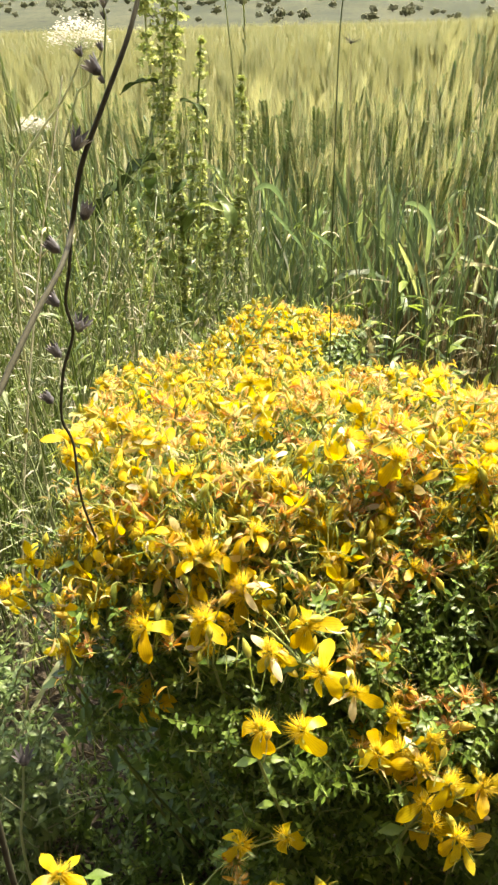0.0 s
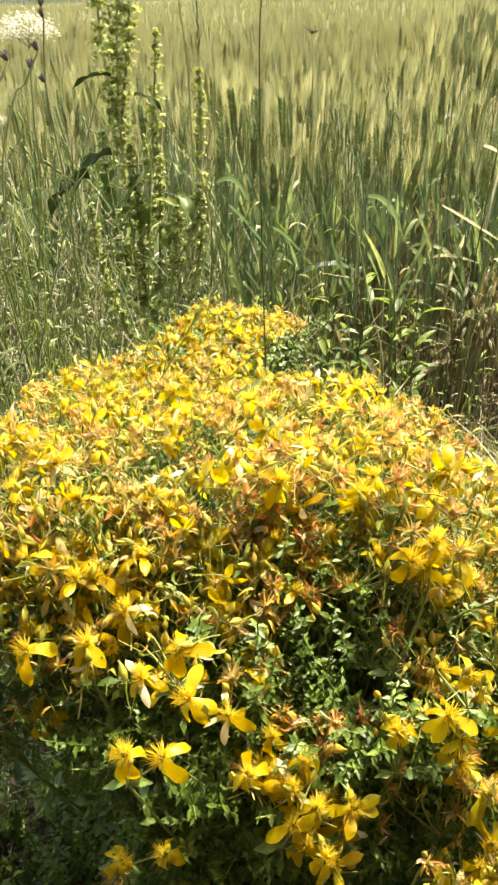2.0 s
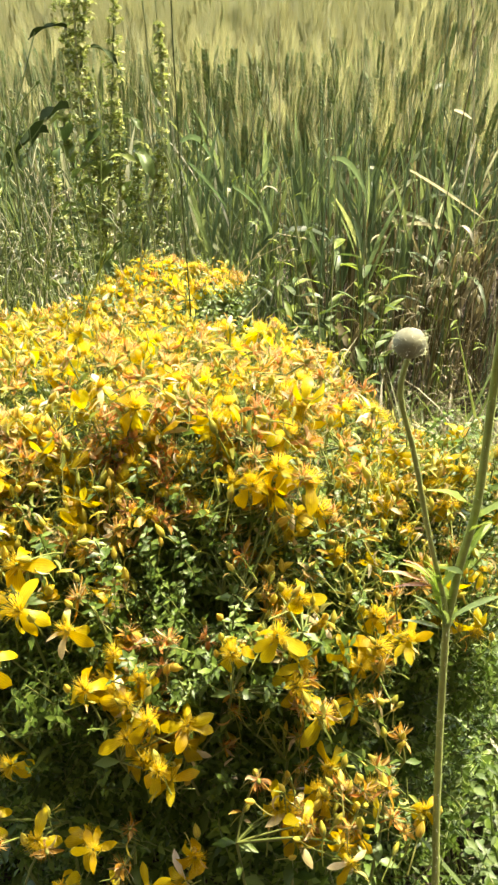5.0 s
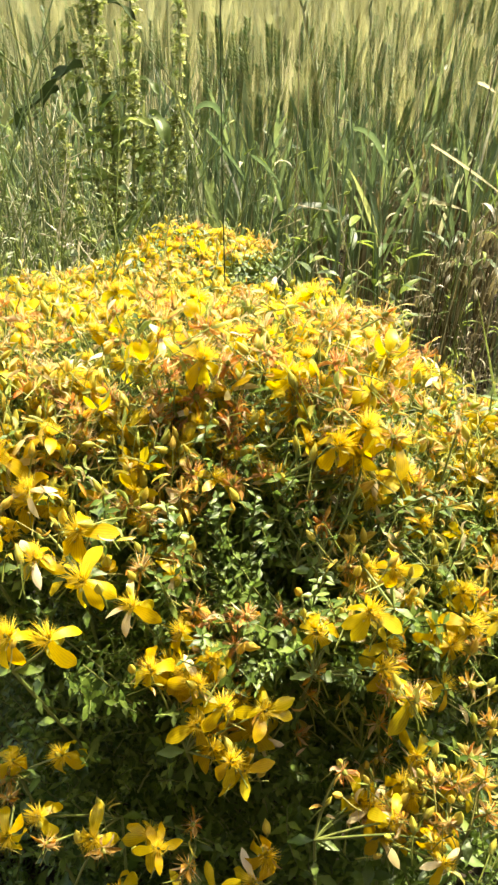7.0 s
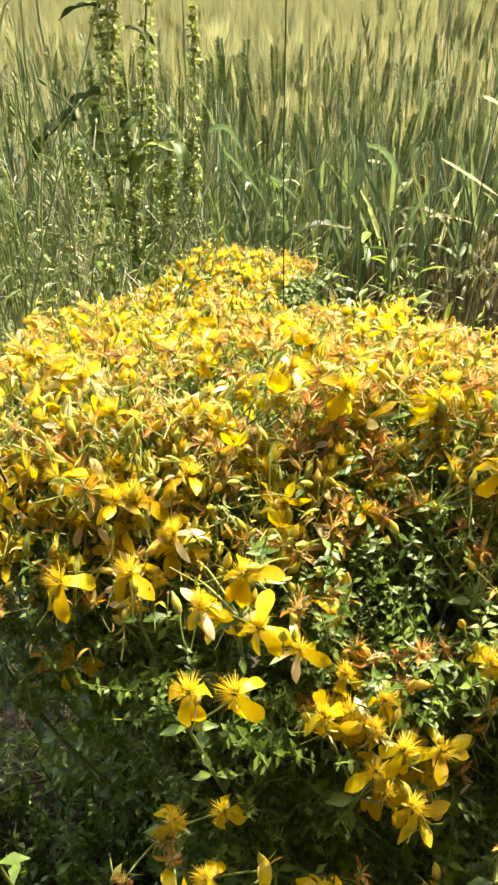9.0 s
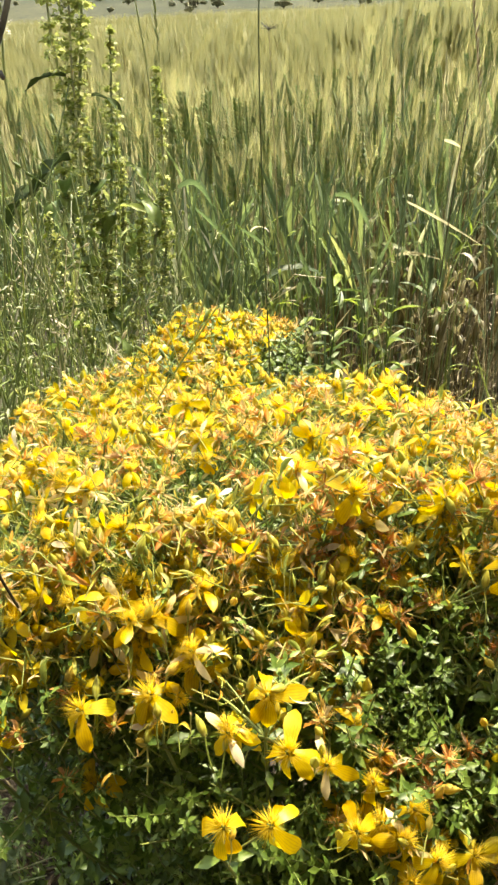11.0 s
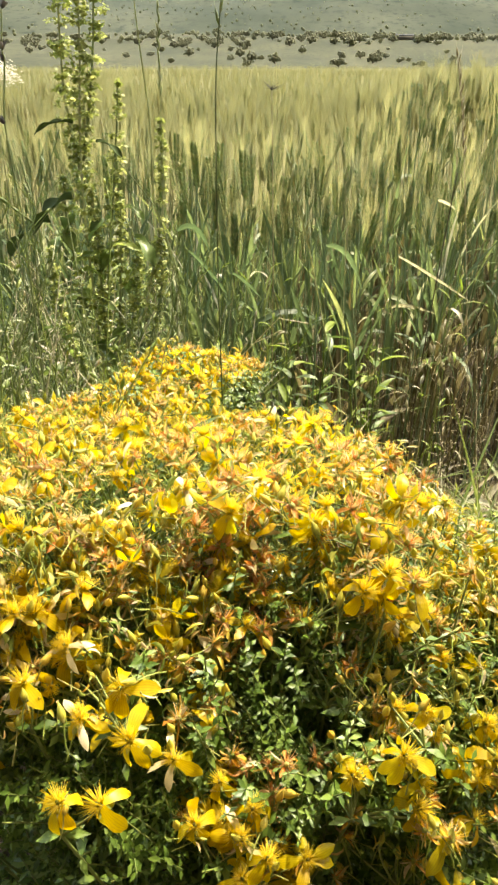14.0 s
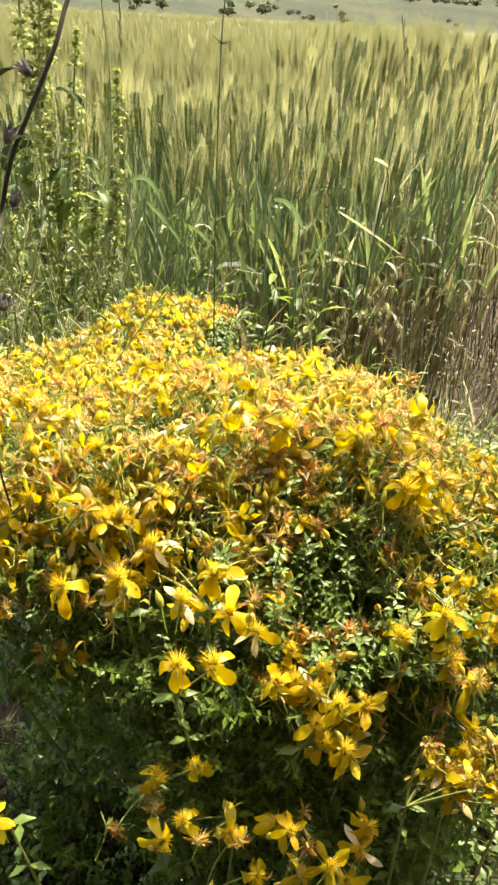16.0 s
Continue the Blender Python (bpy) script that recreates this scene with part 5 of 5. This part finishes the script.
for at, way, L, mat in (((0.262, 0.262, 0.67), (-0.5, -0.1, 0.9), 0.03, HERB), ((0.262, 0.262, 0.672), (0.6, 0.1, 0.5), 0.03, HERB), ((0.25, 0.258, 0.7), (-0.7, -0.1, 0.5), 0.026, PINK), ((0.249, 0.256, 0.706), (-0.5, -0.2, 0.8), 0.022, PINK), ((0.252, 0.257, 0.7), (-0.9, -0.1, 0.2), 0.02, PINK), ((0.263, 0.262, 0.668), (-0.2, -0.3, 0.9), 0.03, GRASS), ((0.263, 0.262, 0.665), (-0.8, 0.0, 0.4), 0.025, GRASS)):
    part("leaf", Geo().add(ribbon(L, L * 0.12, rise=0.1, bend=-0.5, cup=0.4, segs=6, wave=0.1), aim(np.array(at) - root, way)).mesh("hairy_leaf", [mat]), knobweed)
for k in range(22):
    f = k / 22
    at = np.array((0.263, 0.264, 0.66)) + np.array((-0.012, -0.004, 0.05)) * f * (k % 2) + np.array((0.002, 0, 0.09)) * f * ((k + 1) % 2)
    L = r.uniform(0.014, 0.03)
    part("leaf", Geo().add(ribbon(L, r.uniform(0.003, 0.0055), rise=0.2, bend=-0.5, cup=0.4, segs=5, wave=0.15), aim(at - root, (-0.15 + r.normal(0, 0.7), r.normal(0, 0.5), r.uniform(0.5, 1.5)))).mesh("feathery_leaf", [LIME]), knobweed)

# single broad blades among the wheat and grass
BLADES_A = [((0.245, 1.28, 0.676), (0.281, 1.28, 0.66), (0.31, 1.28, 0.603)), ((0.412, 1.5, 0.501), (0.447, 1.5, 0.503), (0.502, 1.5, 0.488)), ((0.392, 1.5, 0.401), (0.407, 1.5, 0.375), (0.413, 1.5, 0.329)), ((0.463, 1.5, 0.408), (0.47, 1.5, 0.376), (0.483, 1.5, 0.344)), ((0.384, 1.35, 0.642), (0.451, 1.35, 0.604), (0.525, 1.35, 0.557)), ((0.018, 1.2, 0.687), (0.049, 1.2, 0.655), (0.082, 1.2, 0.609)), ((0.086, 1.2, 0.651), (0.109, 1.2, 0.635), (0.133, 1.2, 0.609))]
BLADES_B = [((-0.006, 1.3, 0.698), (0.023, 1.3, 0.702), (0.047, 1.3, 0.665)), ((0.456, 1.5, 0.526), (0.475, 1.5, 0.465), (0.485, 1.5, 0.428)), ((0.196, 1.4, 0.574), (0.221, 1.4, 0.507), (0.245, 1.4, 0.461)), ((0.457, 1.4, 0.73), (0.473, 1.4, 0.725), (0.49, 1.4, 0.715))]


def blade_strip(a, b, c, width):
    """A broad leaf through three places, with a keel."""
    P = bezier(a, 2 * np.array(b) - (np.array(a) + np.array(c)) / 2, c, 9)
    u = np.linspace(0, 1, 9)
    T = np.gradient(P, axis=0)
    V = []
    for k in range(9):
        n = unit(np.cross(T[k], (0.15, 1, 0.35)))
        keel = unit(np.cross(n, T[k]))
        w = width / 2 * max(0.08, math.sin(math.pi * min(1, 0.12 + 0.88 * u[k]) ** 0.9)) ** 0.7
        for v in (-1, 0, 1):
            V.append((*(P[k] + n * w * v + keel * w * 0.4 * abs(v)), u[k], (v + 1) / 2))
    F = grid_faces(9, 3)
    return np.array(V), F, np.zeros(len(F), int)


# Blade 1 is a green leaf whose white glint is put into its colour.
for n, (a, b, c) in enumerate(BLADES_A + BLADES_B):
    blade = thing("grass_blade", "single broad arching green blade among the wheat" if n not in (1, 3, 4, 10) else "single pale blade among the wheat, dry or coloured as a glint", "grass", "broad blades", a)
    g = Geo().add(blade_strip(np.zeros(3), np.array(b) - a, np.array(c) - a, (0.01, 0.009, 0.008, 0.006, 0.005, 0.006, 0.006)[n % 7]))
    foot = (a[0] - 0.012, a[1] + 0.02, float(ground_z(a[0], a[1])))
    part("blade", g.mesh("blade", [DRY_GLINT_BLADE if n in (1, 3, 4, 10) else WHEAT_LEAF]), blade)
    part("stem", Geo().add(tube(bezier(np.array(foot) - a, (-0.012, 0.02, -0.05), (0, 0, 0), 6), np.linspace(0.0018, 0.0011, 6), 4)).mesh("blade_stem", [WHEAT_STEM]), blade)
fallen = thing("fallen_blade", "short pale grass blade lying across the low leaves", "leaf", at=(0.1, 0.335, 0.4))
part("blade", Geo().add(ribbon(0.03, 0.005, rise=0.05, bend=-0.1, cup=0.5, segs=5), aim((-0.015, 0, 0), (1, 0.05, 0.0))).mesh("fallen_blade", [DRY_GLINT_BLADE]), fallen)
leafy = thing("broad_leaf", "single pale green pointed leaf standing among the flowers", "leaf", at=(0.055, 0.61, 0.60))
part("blade", Geo().add(ribbon(0.042, 0.013, rise=0.3, bend=-0.2, cup=0.5, segs=6), aim((-0.012, 0.0, 0.045), (0.8, 0.1, 0.45))).mesh("broad_leaf_blade", [HERB]), leafy)
part("stem", Geo().add(tube([(-0.02, 0.01, -0.4), (-0.015, 0, -0.1), (-0.012, 0, 0.047)], 0.001, 4)).mesh("broad_leaf_stem", [GREY_GRASS]), leafy)


# grasses that nobody could count
def blade_piece(seed, L, W):
    r = np.random.default_rng(seed)
    return ribbon(L * r.uniform(0.7, 1.2), W * r.uniform(0.6, 1.3), rise=r.uniform(1.0, 1.5), bend=-r.uniform(0.2, 2.2), cup=0.5, twist=r.uniform(-1.5, 1.5), segs=6, across=3, blunt=0.32)


blades = [blade_piece(500 + k, 0.3, 0.0065) for k in range(14)]
fine = [blade_piece(520 + k, 0.24, 0.0026) for k in range(12)]


def culm_piece(seed):
    """A thin weed stem with side twigs and seed heads."""
    r = np.random.default_rng(seed)
    g = Geo()
    h, l = r.uniform(0.4, 0.6), r.normal(0, 0.06, 2)
    z = np.linspace(0, 1, 6)
    P = np.stack([l[0] * z**2, l[1] * z**2, h * z], 1)
    g.add(tube(P, np.linspace(0.0013, 0.0006, 6), 3))
    for k in range(9):
        f = r.uniform(0.45, 1)
        at = np.array((l[0] * f * f, l[1] * f * f, h * f))
        w = unit(r.normal(0, 1, 3) * (1, 1, 0.2) + (0, 0, 1.2))
        L = r.uniform(0.008, 0.04)
        g.add(tube([at, at + w * L], (0.0005, 0.0004), 3))
        g.add(spindle(r.uniform(0.006, 0.012), 0.0016, 3, 4), place(at + w * L, w))
    for k in range(8):
        f = r.uniform(0.05, 0.8)
        L = r.uniform(0.012, 0.026)
        g.add(ribbon(L, L * 0.13, rise=0.9, bend=-0.9, cup=0.3, segs=3), place((l[0] * f * f, l[1] * f * f, h * f), (0, 0, 1), r.uniform(0, 6.28)))
    return g.piece()


culms = [culm_piece(540 + k) for k in range(12)]


def strew(name, label, category, count, where, pieces, mats, slots, r, size=(0.8, 1.2), tilt=0.25):
    g = Geo()
    k = 0
    while k < count:
        spot = where(r)
        if spot is None:
            continue
        x, y = spot
        g.add(pieces[int(r.integers(len(pieces)))], place((x, y, float(ground_z(x, y)) - 0.005), unit((r.normal(0, tilt), r.normal(0, tilt), 1)), r.uniform(0, 6.28), r.uniform(*size)), slot=None if slots is None else int(r.choice(slots)))
        k += 1
    return tagged(new(name, g.mesh(name, mats)), label, category, kind="stuff")


def box_of(x0, x1, y0, y1, keep=None):
    def pick(r):
        x, y = r.uniform(x0, x1), r.uniform(y0, y1)
        return (x, y) if keep is None or keep(x, y) else None
    return pick


def off_bush(x, y):
    return not (-0.17 < x < 0.34 and 0.25 < y < 0.95 - max(0, x - 0.1) * 1.6)


def shifted_up(piece):
    """A leafy twig carried a little above the ground on its own stem."""
    return Geo().add(piece, pose_up).add(tube([(0, 0, 0), (0, 0, 0.07)], 0.0008, 3)).piece()


pose_up = np.eye(4)
pose_up[2, 3] = 0.06
TUFT = [GRASS, GREY_GRASS, STRAW, DRY_GLINT_BLADE]
strew("grass", "tangled grey-green grass and weed stems beside the bush", "grass", 620, box_of(-0.75, -0.03, 0.62, 1.55, off_bush), culms, TUFT, (0, 0, 1, 1, 0, 3), r, (0.8, 1.35))
strew("grass", "long green grass blades beside the bush", "grass", 1500, box_of(-0.8, -0.02, 0.62, 1.6, lambda x, y: off_bush(x, y) and y > 0.9 + 0.6 * min(0, x + 0.3)), blades + fine, TUFT, (0, 0, 0, 0, 1, 1, 3), r, (0.8, 1.7))
strew("grass", "broad green grass between the bush and the wheat", "grass", 620, box_of(-0.1, 0.5, 0.98, 1.45), blades + fine, TUFT, (0, 0, 0, 0, 1, 1, 3), r, (0.5, 1.25), 0.22)
strew("grass", "dry and green grass on the open verge", "grass", 360, box_of(0.27, 1.1, 0.42, 1.45, lambda x, y: off_bush(x, y) and (y < 0.5 or x > 0.65 or math.sin(x * 61) * math.cos(y * 47) > 0.5)), blades + fine, TUFT, (0, 0, 0, 1), r, (0.35, 0.9), 0.35)
strew("grass", "long green and straw blades on the verge", "grass", 210, box_of(0.4, 0.8, 0.95, 1.32), fine + fine + blades, TUFT, (0, 0, 1, 1, 3), r, (0.7, 1.4), 0.22)
strew("grass", "dark green grass beside the foot of the bush", "grass", 620, box_of(0.3, 0.7, 0.24, 0.7, off_bush), fine + blades, TUFT, (0, 0, 0, 0, 1), r, (0.45, 1.0), 0.3)
strew("weeds", "low dark leafy weeds beside the foot of the bush", "weed", 190, box_of(0.3, 0.56, 0.3, 0.62, off_bush), [shifted_up(h) for h in herb_shoots], [HERB, LEAF], (0, 1), r, (0.9, 1.5), 0.45)
strew("weeds", "low dark leafy undergrowth at the shaded foot of the bush", "weed", 300, box_of(-0.24, 0.0, 0.2, 0.52), [shifted_up(h) for h in small_shoots + herb_shoots[:2]], [LEAF], (0,), r, (0.8, 1.5), 0.5)
strew("grass", "low grass round the foot of the bush", "grass", 220, box_of(-0.5, 0.5, 0.08, 0.5, lambda x, y: (x > 0.3 or y < 0.2)), fine, TUFT, (0, 0, 1, 2), r, (0.25, 0.62), 0.45)
def lime_weed(seed):
    """A thin weed with a few long pointed leaves near its top."""
    r = np.random.default_rng(seed)
    g = Geo().add(tube([(0, 0, 0), (0.01, 0, 0.2), (0.0, 0.01, 0.42)], (0.0016, 0.0013, 0.0008), 4))
    for k in range(7):
        L = r.uniform(0.035, 0.065)
        g.add(ribbon(L, L * r.uniform(0.2, 0.28), rise=r.uniform(0.3, 1.0), bend=-r.uniform(0.2, 1.0), cup=0.4, twist=r.uniform(-0.5, 0.5), segs=5, blunt=0.4), place((0.004, 0.004, 0.2 + 0.032 * k), (0, 0, 1), k * 2.4 + r.normal(0, 0.3)))
    return g.piece()


def flag_weed(seed):
    """A thin stem with a few short broad leaves, some pale as painted glints; slots: stem 0, lime 1, glint 2."""
    r = np.random.default_rng(seed)
    h = r.uniform(0.32, 0.6)
    g = Geo().add(tube([(0, 0, 0), (0.008, 0, h * 0.5), (r.normal(0, 0.02), 0.01, h)], (0.0012, 0.001, 0.0007), 3), slot=0)
    for k in range(4):
        L = r.uniform(0.025, 0.06)
        g.add(ribbon(L, r.uniform(0.004, 0.008), rise=r.uniform(0.2, 1.3), bend=-r.uniform(0.3, 2.4), cup=0.4, twist=r.uniform(-1, 1), segs=5, blunt=0.4), place((0.004, 0.002, h * r.uniform(0.45, 1.0)), (0, 0, 1), r.uniform(0, 6.28)), slot=2 if r.random() < 0.1 else 1)
    return g.piece()


strew("weeds", "slender lime-green leafy weeds at the edge of the wheat", "weed", 20, box_of(0.06, 0.42, 1.25, 1.45), [lime_weed(600 + k) for k in range(5)], [HERB, LIME], (0, 1), r, (0.8, 1.15), 0.12)
strew("grass", "tangled green, straw and lime blades before the wheat", "grass", 560, box_of(0.2, 0.8, 0.72, 1.4, off_bush), fine + fine + blades, TUFT + [LIME, WITHERED_LEAF], (0, 0, 0, 1, 2, 5, 5, 5), r, (0.5, 1.15), 0.28)
strew("withered_weeds", "brown withered stems and hanging leaves at the wheat's edge", "weed", 150, box_of(0.3, 0.85, 1.24, 1.5), culms + blades, [WITHERED_LEAF, DRY_STALK, STRAW], (0, 0, 1, 1, 2), r, (0.6, 1.1), 0.14)
strew("weeds", "thin weeds with translucent lime leaves and pale painted glints among the wheat", "weed", 50, box_of(-0.05, 0.55, 1.32, 1.62), [flag_weed(620 + k) for k in range(12)], [GRASS, LIME, DRY_GLINT_BLADE], None, r, (0.8, 1.15), 0.1)
stalk_thing("dry_weed_stalk", "long thin bare brown stalk before the wheat", "weed", rooted([(0.458, 1.3, 0.79), (0.45, 1.3, 0.69), (0.438, 1.3, 0.52), (0.429, 1.3, 0.37)]), 0.0016, DRY_STALK, 5)
strew("wheat_stubble", "dry brown wheat stalks low in the stand", "wheat", 480, box_of(0.22, 1.3, 1.42, 2.2), [tube([(0, 0, 0), (0.01, 0.0, 0.2), (0.02, 0.01, 0.42)], (0.002, 0.0018, 0.0014), 3)], [DRY_STALK, STRAW, WHEAT_STEM], (0, 0, 0, 1, 2), r, (0.5, 1.1), 0.12)

strew("dry_blades", "curled whitish dry blades at the foot of the wheat", "grass", 70, box_of(0.12, 0.7, 1.22, 1.6), [ribbon(0.1 + 0.02 * k, 0.006, rise=1.3, bend=-1.5 - 0.25 * k, cup=0.5, twist=k - 2.0, segs=7, blunt=0.4) for k in range(5)], [DRY_GLINT_BLADE], (0,), r, (0.9, 2.2), 0.3)

strew("grass", "sparse low grass on the bare verge", "grass", 5200, box_of(-3.2, 3.4, -1.6, 1.4, lambda x, y: abs(x - 0.1) > 0.55 or y < -0.25), fine, TUFT, (0, 1, 1, 2, 3), r, (0.3, 0.8), 0.5)


# straw litter
litter = Geo()
for k in range(560):
    x, y = (r.uniform(-0.5, 0.0), r.uniform(0.3, 0.8)) if k % 3 else (r.uniform(-0.4, 0.6), r.uniform(0.1, 1.3))
    a, L = r.uniform(0, 6.28), r.uniform(0.03, 0.14)
    z = float(ground_z(x, y)) + abs(r.normal(0, 0.02))
    d = np.array((math.cos(a), math.sin(a), r.normal(0, 0.18))) * L
    litter.add(tube([(x, y, z), np.array((x, y, z + 0.005)) + d / 2, np.array((x, y, z)) + d], r.uniform(0.0006, 0.0016), 3))
tagged(new("straw_litter", litter.mesh("straw_litter", [DRY_STALK])), "dry broken straw and twigs lying on the earth", "litter", kind="stuff")

# small-leaved herbs to the left
for n, (cx, cy, high, wide, count) in enumerate(((-0.215, 0.4, 0.3, 0.045, 120), (-0.31, 0.5, 0.3, 0.07, 120))):
    herb = thing("small_leaved_herb", "low herb with pale green small leaves on thin twigs", "herb", "herbs round the bush", (cx, cy, float(ground_z(cx, cy))))
    g = Geo()
    for k in range(count):
        a, t = r.uniform(0, 6.28), math.sqrt(r.random())
        o = np.array((math.cos(a) * t * wide, math.sin(a) * t * wide, high * r.uniform(0.15, 1.0) * (1 - 0.35 * t)))
        g.add(herb_shoots[int(r.integers(6))], place(o, unit(r.normal(0, 0.35, 3) + (0, 0, 1)), r.uniform(0, 6.28), r.uniform(0.8, 1.25)))
        if k % 4 == 0:
            part("twig", Geo().add(tube([(o[0] * 0.3, o[1] * 0.3, -0.01), o * (0.7, 0.7, 0.6), o], (0.0011, 0.0009, 0.0007), 4)).mesh("herb_twig", [GREY_GRASS]), herb)
    part("foliage", g.mesh("herb_foliage", [HERB, GREY_GRASS]), herb, kind="stuff")

weedhead, P = stalk_thing("dry_weed_stalk", "short grey stalk with a pale withered head", "weed", rooted([(-0.136, 0.289, 0.57), (-0.14, 0.285, 0.54), (-0.147, 0.28, 0.49)]), 0.0013, GREY_GRASS, 5)
seed_head(1, weedhead, place(np.array((-0.136, 0.289, 0.565)) - P[-1], (0.1, 0, 1), 0, 1.0))
